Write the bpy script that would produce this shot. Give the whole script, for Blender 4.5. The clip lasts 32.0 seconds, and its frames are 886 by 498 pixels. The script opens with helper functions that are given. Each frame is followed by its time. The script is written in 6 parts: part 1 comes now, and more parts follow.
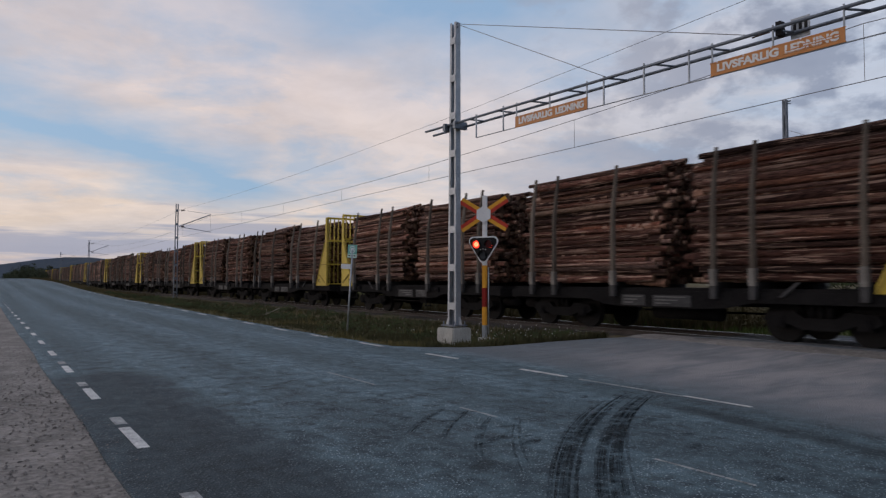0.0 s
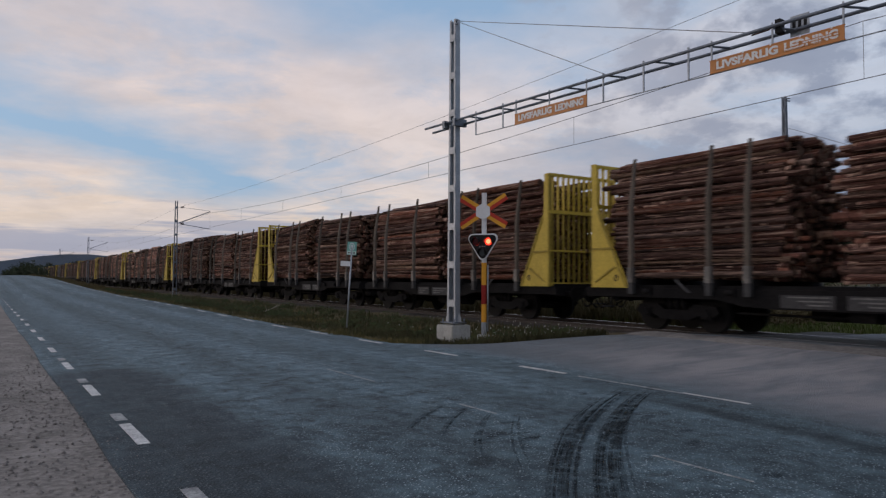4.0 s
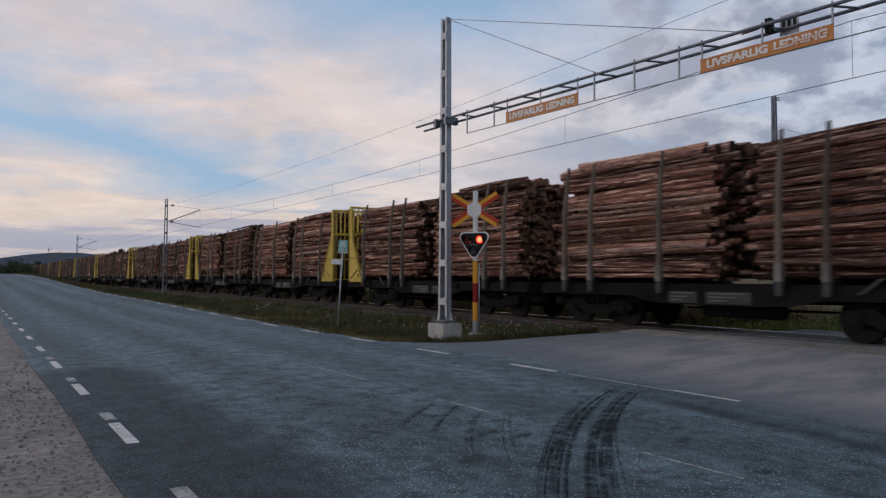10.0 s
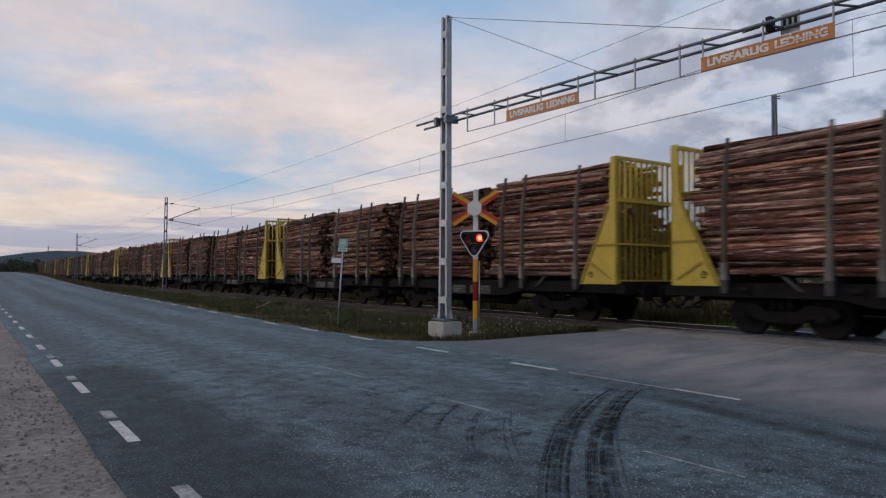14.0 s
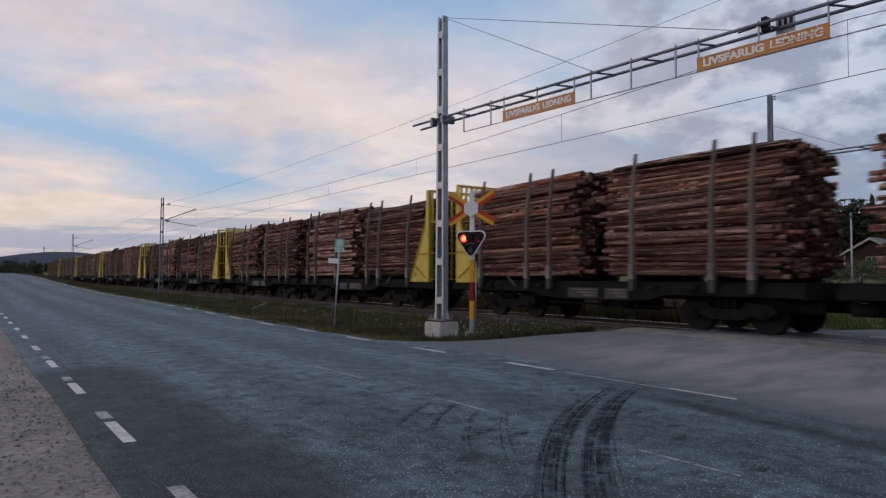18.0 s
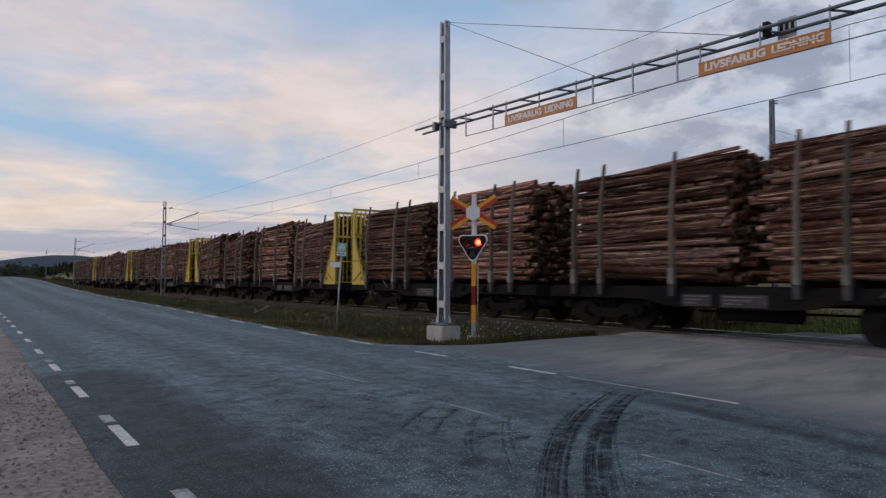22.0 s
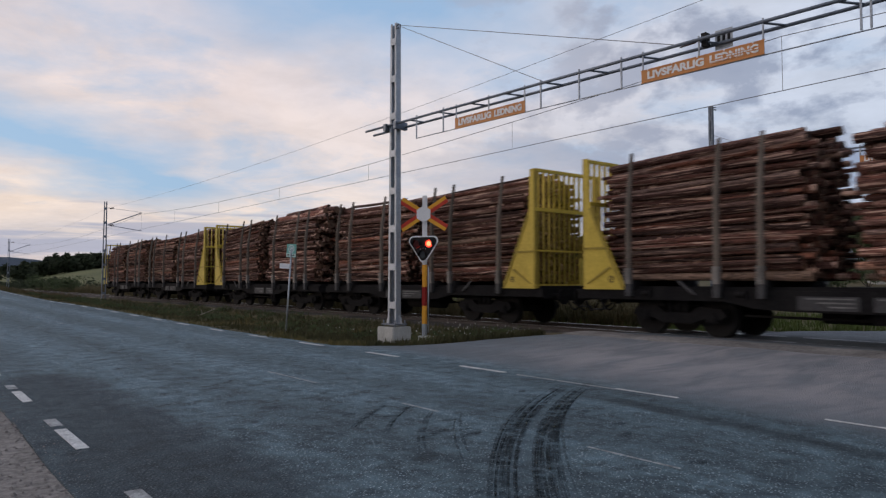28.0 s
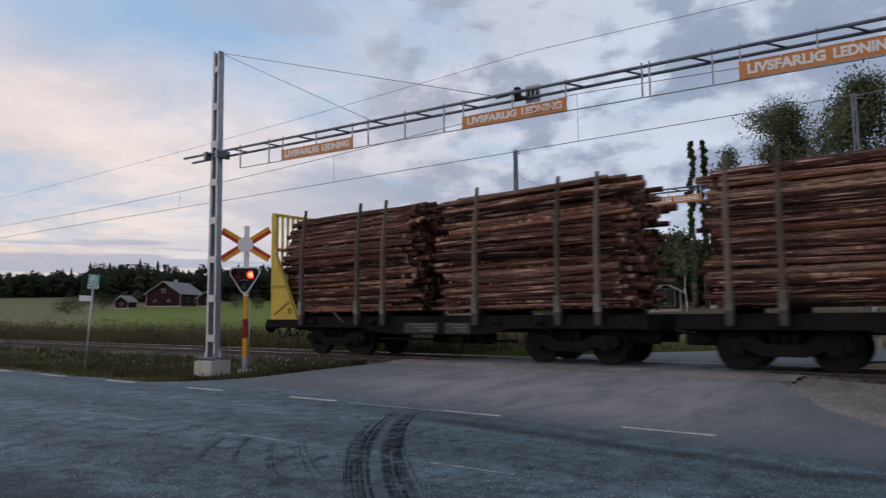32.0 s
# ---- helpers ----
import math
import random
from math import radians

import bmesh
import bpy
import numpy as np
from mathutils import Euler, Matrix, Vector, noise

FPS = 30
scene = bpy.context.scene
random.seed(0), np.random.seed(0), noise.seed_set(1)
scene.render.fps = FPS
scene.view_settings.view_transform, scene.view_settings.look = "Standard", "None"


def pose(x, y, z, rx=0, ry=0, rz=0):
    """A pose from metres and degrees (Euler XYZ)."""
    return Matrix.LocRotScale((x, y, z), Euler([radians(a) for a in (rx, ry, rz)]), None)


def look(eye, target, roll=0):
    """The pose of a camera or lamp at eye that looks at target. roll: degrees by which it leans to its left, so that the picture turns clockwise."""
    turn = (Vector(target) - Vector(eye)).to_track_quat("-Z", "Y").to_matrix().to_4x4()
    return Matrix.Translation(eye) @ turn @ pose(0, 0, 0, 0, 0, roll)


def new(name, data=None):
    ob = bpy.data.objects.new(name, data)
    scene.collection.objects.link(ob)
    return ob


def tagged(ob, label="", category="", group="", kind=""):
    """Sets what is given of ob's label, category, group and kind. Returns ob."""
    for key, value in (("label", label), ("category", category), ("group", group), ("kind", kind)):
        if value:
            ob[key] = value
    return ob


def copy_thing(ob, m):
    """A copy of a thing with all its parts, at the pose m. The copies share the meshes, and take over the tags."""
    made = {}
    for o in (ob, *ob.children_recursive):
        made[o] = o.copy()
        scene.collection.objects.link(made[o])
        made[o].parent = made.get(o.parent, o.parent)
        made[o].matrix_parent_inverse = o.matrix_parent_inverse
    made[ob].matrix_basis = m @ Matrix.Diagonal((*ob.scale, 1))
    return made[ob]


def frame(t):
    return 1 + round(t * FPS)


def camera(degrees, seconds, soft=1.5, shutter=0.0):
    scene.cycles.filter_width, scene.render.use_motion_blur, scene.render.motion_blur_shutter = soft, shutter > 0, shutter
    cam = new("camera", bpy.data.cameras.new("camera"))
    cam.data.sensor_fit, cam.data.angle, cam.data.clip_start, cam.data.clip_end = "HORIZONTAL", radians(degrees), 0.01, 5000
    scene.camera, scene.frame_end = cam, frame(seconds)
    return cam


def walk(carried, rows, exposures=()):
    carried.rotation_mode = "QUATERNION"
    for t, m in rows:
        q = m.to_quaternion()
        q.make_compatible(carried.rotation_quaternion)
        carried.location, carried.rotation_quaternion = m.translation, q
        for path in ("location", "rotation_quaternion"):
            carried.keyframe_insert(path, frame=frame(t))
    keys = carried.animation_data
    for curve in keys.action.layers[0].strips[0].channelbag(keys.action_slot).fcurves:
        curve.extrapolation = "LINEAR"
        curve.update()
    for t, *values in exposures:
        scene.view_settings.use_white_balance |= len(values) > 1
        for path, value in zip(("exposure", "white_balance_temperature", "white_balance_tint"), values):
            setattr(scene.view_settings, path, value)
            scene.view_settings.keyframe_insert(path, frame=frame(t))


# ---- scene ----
cam = camera(64.9, 32.0, soft=1.3, shutter=0.3)
PATH = [
    (0, (-0.167, -0.283, 1.461), (5.343, 8.048, 1.944), 0.28),
    (0.5, (-0.171, -0.283, 1.459), (5.341, 8.046, 1.940), 0.30),
    (1, (-0.171, -0.293, 1.463), (5.342, 8.037, 1.932), 0.26),
    (1.5, (-0.174, -0.284, 1.460), (5.341, 8.045, 1.919), 0.30),
    (2, (-0.169, -0.283, 1.457), (5.346, 8.047, 1.908), 0.29),
    (2.5, (-0.175, -0.294, 1.464), (5.338, 8.038, 1.909), 0.27),
    (3, (-0.176, -0.287, 1.458), (5.338, 8.044, 1.901), 0.32),
    (3.5, (-0.178, -0.293, 1.460), (5.336, 8.038, 1.903), 0.33),
    (5.5, (-0.175, -0.299, 1.460), (5.394, 7.995, 1.902), 0.29),
    (6, (-0.172, -0.289, 1.457), (5.419, 7.990, 1.900), 0.29),
    (6.5, (-0.171, -0.300, 1.456), (5.436, 7.968, 1.903), 0.28),
    (7, (-0.176, -0.295, 1.459), (5.443, 7.964, 1.913), 0.28),
    (7.5, (-0.174, -0.295, 1.458), (5.449, 7.961, 1.913), 0.27),
    (8, (-0.178, -0.290, 1.462), (5.454, 7.962, 1.907), 0.23),
    (8.5, (-0.171, -0.293, 1.456), (5.467, 7.954, 1.896), 0.26),
    (9, (-0.167, -0.281, 1.456), (5.470, 7.967, 1.885), 0.28),
    (9.5, (-0.171, -0.302, 1.461), (5.460, 7.952, 1.884), 0.26),
    (10, (-0.171, -0.291, 1.457), (5.451, 7.968, 1.877), 0.30),
    (10.5, (-0.172, -0.299, 1.458), (5.445, 7.964, 1.872), 0.24),
    (11, (-0.172, -0.298, 1.453), (5.441, 7.968, 1.868), 0.26),
    (11.5, (-0.170, -0.296, 1.453), (5.446, 7.968, 1.866), 0.26),
    (12, (-0.176, -0.302, 1.459), (5.444, 7.960, 1.867), 0.30),
    (12.5, (-0.181, -0.300, 1.458), (5.442, 7.959, 1.864), 0.39),
    (13, (-0.176, -0.294, 1.459), (5.437, 7.972, 1.860), 0.22),
    (13.5, (-0.180, -0.280, 1.457), (5.440, 7.982, 1.851), 0.29),
    (15.5, (-0.179, -0.294, 1.458), (5.460, 7.953, 1.878), 0.26),
    (16, (-0.175, -0.295, 1.455), (5.469, 7.949, 1.881), 0.20),
    (16.5, (-0.174, -0.290, 1.453), (5.474, 7.951, 1.870), 0.24),
    (17, (-0.172, -0.295, 1.461), (5.480, 7.944, 1.865), 0.22),
    (17.5, (-0.178, -0.292, 1.456), (5.480, 7.942, 1.860), 0.22),
    (18, (-0.174, -0.283, 1.450), (5.490, 7.948, 1.856), 0.25),
    (18.5, (-0.177, -0.297, 1.454), (5.488, 7.934, 1.856), 0.20),
    (19, (-0.175, -0.290, 1.453), (5.487, 7.943, 1.852), 0.25),
    (19.5, (-0.179, -0.290, 1.453), (5.480, 7.945, 1.849), 0.27),
    (20, (-0.183, -0.299, 1.457), (5.471, 7.940, 1.850), 0.27),
    (20.5, (-0.183, -0.291, 1.454), (5.471, 7.947, 1.860), 0.25),
    (21, (-0.183, -0.300, 1.454), (5.466, 7.941, 1.875), 0.27),
    (21.5, (-0.189, -0.299, 1.455), (5.455, 7.944, 1.895), 0.29),
    (22, (-0.191, -0.300, 1.454), (5.450, 7.945, 1.915), 0.31),
    (22.5, (-0.191, -0.310, 1.455), (5.448, 7.934, 1.929), 0.26),
    (23, (-0.188, -0.299, 1.453), (5.457, 7.941, 1.937), 0.30),
    (23.5, (-0.191, -0.293, 1.455), (5.464, 7.941, 1.942), 0.25),
    (24, (-0.192, -0.295, 1.450), (5.465, 7.936, 1.942), 0.30),
    (24.5, (-0.201, -0.291, 1.452), (5.498, 7.911, 1.952), 0.38),
    (25, (-0.200, -0.290, 1.452), (5.567, 7.864, 1.955), 0.29),
    (25.5, (-0.220, -0.277, 1.457), (5.670, 7.790, 1.947), 0.40),
    (27.5, (-0.265, -0.345, 1.446), (6.001, 7.435, 1.899), -0.08),
    (28, (-0.305, -0.403, 1.444), (5.918, 7.410, 1.926), 0.10),
    (28.5, (-0.348, -0.412, 1.439), (5.855, 7.413, 1.972), 0.53),
    (29, (-0.434, -0.368, 1.431), (5.830, 7.404, 2.028), 0.99),
    (29.5, (-0.533, -0.363, 1.429), (5.891, 7.276, 2.049), 0.49),
    (30, (-0.605, -0.391, 1.414), (6.131, 6.963, 2.154), -0.32),
    (30.5, (-0.689, -0.477, 1.413), (6.249, 6.682, 2.197), -0.21),
    (31, (-0.751, -0.506, 1.412), (6.473, 6.361, 2.228), 0.20),
    (31.5, (-0.827, -0.451, 1.404), (6.764, 6.002, 2.262), 0.18),
    (32, (-0.889, -0.460, 1.423), (7.182, 5.373, 2.344), -0.54),
]
walk(cam, [(t, look(eye, target, roll)) for t, eye, target, roll in PATH], [(0, -0.10), (7, -0.12), (13, 0.0), (24, 0.0), (28, 0.10), (32, 0.12)])

# ---- sky and light ----
def node(tree, kind, **values):
    n = tree.nodes.new(kind)
    for key, value in values.items():
        n.inputs[key].default_value = value
    return n


SUN_TURN, SUN_HEIGHT = radians(-40), radians(7)
world = bpy.data.worlds.new("dusk_sky")
scene.world = world
world.use_nodes = True


def make_sky():
    wt = world.node_tree
    wt.nodes.clear()
    lk = wt.links.new
    out, bg = wt.nodes.new("ShaderNodeOutputWorld"), wt.nodes.new("ShaderNodeBackground")
    sky = wt.nodes.new("ShaderNodeTexSky")
    sky.sky_type, sky.sun_disc = "NISHITA", False
    sky.sun_elevation, sky.sun_rotation = SUN_HEIGHT, SUN_TURN
    sky.air_density, sky.dust_density, sky.ozone_density = 1.2, 1.5, 1.5
    dim = wt.nodes.new("ShaderNodeVectorMath")
    dim.operation = "SCALE"
    dim.inputs["Scale"].default_value = 0.125
    lk(sky.outputs[0], dim.inputs[0])
    co = wt.nodes.new("ShaderNodeTexCoord")
    sep = wt.nodes.new("ShaderNodeSeparateXYZ")
    lk(co.outputs["Generated"], sep.inputs[0])

    def maths(op, a, b=None, c=None):
        n = wt.nodes.new("ShaderNodeMath")
        n.operation = op
        for i, v in enumerate((a, b, c)):
            if v is None:
                continue
            if isinstance(v, (int, float)):
                n.inputs[i].default_value = v
            else:
                lk(v, n.inputs[i])
        return n.outputs[0]

    def ramp(value, stops):
        n = wt.nodes.new("ShaderNodeValToRGB")
        while len(n.color_ramp.elements) < len(stops):
            n.color_ramp.elements.new(0.5)
        for e, (at, c) in zip(n.color_ramp.elements, stops):
            e.position, e.color = at, (*c, 1) if isinstance(c, tuple) else (c, c, c, 1)
        lk(value, n.inputs[0])
        return n.outputs[0]

    def mixed(f, a, b):
        n = wt.nodes.new("ShaderNodeMix")
        n.data_type = "RGBA"
        for v, s in ((f, n.inputs[0]), (a, n.inputs[6]), (b, n.inputs[7])):
            if isinstance(v, (int, float)):
                s.default_value = v
            elif isinstance(v, tuple):
                s.default_value = (*v, 1)
            else:
                lk(v, s)
        return n.outputs[2]

    # a cloud sheet: the view direction laid out on a level plane overhead
    up = maths("MAXIMUM", sep.outputs["Z"], 0.0)
    rise = maths("ADD", up, 0.12)
    sheet = wt.nodes.new("ShaderNodeCombineXYZ")
    lk(maths("DIVIDE", sep.outputs["X"], rise), sheet.inputs[0])
    lk(maths("DIVIDE", sep.outputs["Y"], rise), sheet.inputs[1])

    def clouds(scale, detail, rough, warp, seed):
        n = node(wt, "ShaderNodeTexNoise", Scale=scale, Detail=detail, Roughness=rough, Distortion=warp)
        n.noise_dimensions = "4D"
        n.inputs["W"].default_value = seed
        lk(sheet.outputs[0], n.inputs["Vector"])
        return n.outputs["Fac"]

    # the wind bends the sheet a little
    bend = node(wt, "ShaderNodeTexNoise", Scale=1.3, Detail=5.0, Roughness=0.6)
    lk(sheet.outputs[0], bend.inputs["Vector"])
    bent = wt.nodes.new("ShaderNodeVectorMath")
    bent.operation = "MULTIPLY_ADD"
    bent.inputs[1].default_value = (1.1, 1.1, 0)
    lk(bend.outputs["Color"], bent.inputs[0])
    lk(sheet.outputs[0], bent.inputs[2])
    flat = wt.nodes.new("ShaderNodeSeparateXYZ")
    lk(bent.outputs[0], flat.inputs[0])
    u, v = maths("ADD", flat.outputs["X"], -0.55), maths("ADD", flat.outputs["Y"], -0.55)
    # how far the direction is turned from the glow of the sunset to the grey side
    side = maths("ADD", maths("MULTIPLY", sep.outputs["X"], 0.80), maths("MULTIPLY", sep.outputs["Y"], -0.60))
    east = ramp(maths("MULTIPLY_ADD", side, 0.5, 0.5), ((0.36, 0.0), (0.56, 0.5), (0.74, 1.0)))
    # rifts of clear sky in the veil
    rift = maths("ABSOLUTE", maths("ADD", maths("MULTIPLY_ADD", u, -0.75, v), -2.95))
    rift = maths("MULTIPLY", ramp(rift, ((0.10, 1.0), (0.72, 0.0))), ramp(maths("MULTIPLY", u, 0.5), ((0.55, 1.0), (0.95, 0.0))))
    hole = maths("SQRT", maths("ADD", maths("POWER", maths("ADD", u, -0.98), 2.0), maths("POWER", maths("ADD", v, -1.55), 2.0)))
    hole = maths("MULTIPLY", ramp(hole, ((0.15, 1.0), (0.75, 0.0))), 0.95)
    loose = maths("MULTIPLY", ramp(clouds(0.8, 9.0, 0.62, 0.4, 3.1), ((0.51, 0.0), (0.62, 1.0))), 0.60)
    bare = maths("MAXIMUM", maths("MAXIMUM", rift, hole), loose)
    wisp = ramp(clouds(2.4, 8.0, 0.62, 0.3, 5.2), ((0.38, 0.72), (0.62, 1.0)))
    puff_at = wt.nodes.new("ShaderNodeMapping")
    puff_at.inputs["Scale"].default_value = (1.0, 1.0, 1.9)
    lk(co.outputs["Generated"], puff_at.inputs[0])
    puff = node(wt, "ShaderNodeTexNoise", Scale=5.2, Detail=9.0, Roughness=0.56, Distortion=0.15)
    lk(puff_at.outputs[0], puff.inputs["Vector"])
    dapple = node(wt, "ShaderNodeTexNoise", Scale=14.0, Detail=6.0, Roughness=0.6)
    lk(puff_at.outputs[0], dapple.inputs["Vector"])
    heap = maths("ADD", maths("MULTIPLY", puff.outputs["Fac"], 0.8), maths("MULTIPLY", dapple.outputs["Fac"], 0.2))
    # three heavier banks of cloud
    banks = None
    for cu, cv, wide in ((1.66, 1.40, 0.34), (1.98, 0.98, 0.40), (2.36, 2.35, 0.45)):
        far = maths("SQRT", maths("ADD", maths("POWER", maths("ADD", u, -cu), 2.0), maths("POWER", maths("ADD", v, -cv), 2.0)))
        bank = ramp(far, ((0.05, 1.0), (wide, 0.0)))
        banks = bank if banks is None else maths("MAXIMUM", banks, bank)
    heap = maths("MULTIPLY_ADD", banks, 0.06, heap)
    heap = ramp(maths("ADD", heap, maths("MULTIPLY_ADD", east, 0.145, -0.105)), ((0.470, 0.0), (0.535, 0.85), (0.66, 1.0)))
    low = ramp(up, ((0.0, (0.62, 0.50, 0.48)), (0.06, (0.88, 0.73, 0.62)), (0.14, (0.91, 0.76, 0.675)), (0.26, (0.85, 0.72, 0.685)), (0.45, (0.66, 0.62, 0.68))))
    cool = ramp(clouds(0.7, 5.0, 0.55, 0.5, 9.4), ((0.40, 0.0), (0.62, 1.0)))
    low = mixed(maths("MULTIPLY", cool, 0.58), low, (0.56, 0.57, 0.66))
    pale = mixed(east, low, (0.575, 0.635, 0.76))
    grey = mixed(east, (0.47, 0.455, 0.51), (0.255, 0.305, 0.425))
    # thin dark bars low over the horizon
    bar_at = wt.nodes.new("ShaderNodeMapping")
    bar_at.inputs["Scale"].default_value = (1.6, 1.6, 26.0)
    lk(co.outputs["Generated"], bar_at.inputs[0])
    bar_noise = node(wt, "ShaderNodeTexNoise", Scale=1.5, Detail=5.0, Roughness=0.55)
    lk(bar_at.outputs[0], bar_noise.inputs["Vector"])
    bars = maths("MULTIPLY", ramp(maths("ADD", bar_noise.outputs["Fac"], ramp(up, ((0.0, 0.10), (0.06, 0.05), (0.10, 0.0)))), ((0.53, 0.0), (0.59, 1.0))), ramp(up, ((0.0, 1.0), (0.09, 0.85), (0.16, 0.0))))
    clear = mixed(0.75, dim.outputs[0], (0.345, 0.535, 0.81))
    shade = wt.nodes.new("ShaderNodeVectorMath")
    shade.operation = "SCALE"
    lk(pale, shade.inputs[0])
    lk(ramp(wisp, ((0.72, 0.86), (1.0, 1.0))), shade.inputs["Scale"])
    body = mixed(bare, shade.outputs[0], clear)
    body = mixed(maths("MULTIPLY", heap, ramp(east, ((0.0, 0.04), (0.40, 0.40), (0.75, 0.95), (1.0, 0.95)))), body, grey)
    body = mixed(maths("MULTIPLY", bars, 0.85), body, (0.36, 0.385, 0.50))
    lk(body, bg.inputs["Color"])
    bg.inputs["Strength"].default_value = 1.0
    lk(bg.outputs[0], out.inputs[0])


make_sky()
sun = new("sun", bpy.data.lights.new("sun", "SUN"))
sun.data.energy, sun.data.angle, sun.data.color = 0.5, radians(20), (1.0, 0.80, 0.68)
sun.matrix_world = look((0, 0, 0), (-math.sin(SUN_TURN) * math.cos(SUN_HEIGHT), -math.cos(SUN_TURN) * math.cos(SUN_HEIGHT), -math.sin(SUN_HEIGHT)))


# ---- materials ----
def material(name, dark, light, rough=0.8, metal=0.0, grain=40.0, stain=2.0, bump=0.3, depth=0.01, stretch=(1, 1, 1), vary=0.0, spec=0.22, coords="Object"):
    """Two colours mixed by coarse stains and fine grain; vary shifts the lightness from object to object."""
    m = bpy.data.materials.new(name)
    m.use_nodes = True
    t = m.node_tree
    lk = t.links.new
    b = t.nodes["Principled BSDF"]
    co, mp = t.nodes.new("ShaderNodeTexCoord"), t.nodes.new("ShaderNodeMapping")
    mp.inputs["Scale"].default_value = stretch
    if coords == "World":
        geo = t.nodes.new("ShaderNodeNewGeometry")
        lk(geo.outputs["Position"], mp.inputs[0])
    else:
        lk(co.outputs[coords], mp.inputs[0])
    coarse = node(t, "ShaderNodeTexNoise", Scale=stain, Detail=5.0, Roughness=0.6)
    fine = node(t, "ShaderNodeTexNoise", Scale=grain, Detail=6.0, Roughness=0.65)
    lk(mp.outputs[0], coarse.inputs["Vector"])
    lk(mp.outputs[0], fine.inputs["Vector"])
    mean = t.nodes.new("ShaderNodeMath")
    mean.operation = "MULTIPLY_ADD"
    mean.inputs[1].default_value = 0.55
    lk(fine.outputs["Fac"], mean.inputs[0])
    half = t.nodes.new("ShaderNodeMath")
    half.operation = "MULTIPLY"
    half.inputs[1].default_value = 0.45
    lk(coarse.outputs["Fac"], half.inputs[0])
    lk(half.outputs[0], mean.inputs[2])
    shade = mean.outputs[0]
    if vary:
        info = t.nodes.new("ShaderNodeObjectInfo")
        add = t.nodes.new("ShaderNodeMath")
        add.operation = "MULTIPLY_ADD"
        add.inputs[1].default_value = vary
        lk(info.outputs["Random"], add.inputs[0])
        less = t.nodes.new("ShaderNodeMath")
        less.operation = "SUBTRACT"
        less.inputs[1].default_value = vary / 2
        lk(shade, less.inputs[0])
        lk(less.outputs[0], add.inputs[2])
        shade = add.outputs[0]
    ramp = t.nodes.new("ShaderNodeValToRGB")
    ramp.color_ramp.elements[0].position, ramp.color_ramp.elements[0].color = 0.34, (*dark, 1)
    ramp.color_ramp.elements[1].position, ramp.color_ramp.elements[1].color = 0.66, (*light, 1)
    lk(shade, ramp.inputs[0])
    lk(ramp.outputs[0], b.inputs["Base Color"])
    b.inputs["Roughness"].default_value, b.inputs["Metallic"].default_value = rough, metal
    b.inputs["Specular IOR Level"].default_value = spec
    if bump:
        bn = node(t, "ShaderNodeBump", Strength=bump, Distance=depth)
        lk(fine.outputs["Fac"], bn.inputs["Height"])
        lk(bn.outputs[0], b.inputs["Normal"])
    return m


def glow(name, colour, strength):
    m = bpy.data.materials.new(name)
    m.use_nodes = True
    b = m.node_tree.nodes["Principled BSDF"]
    b.inputs["Base Color"].default_value = (*colour, 1)
    b.inputs["Emission Color"].default_value, b.inputs["Emission Strength"].default_value = (*colour, 1), strength
    return m


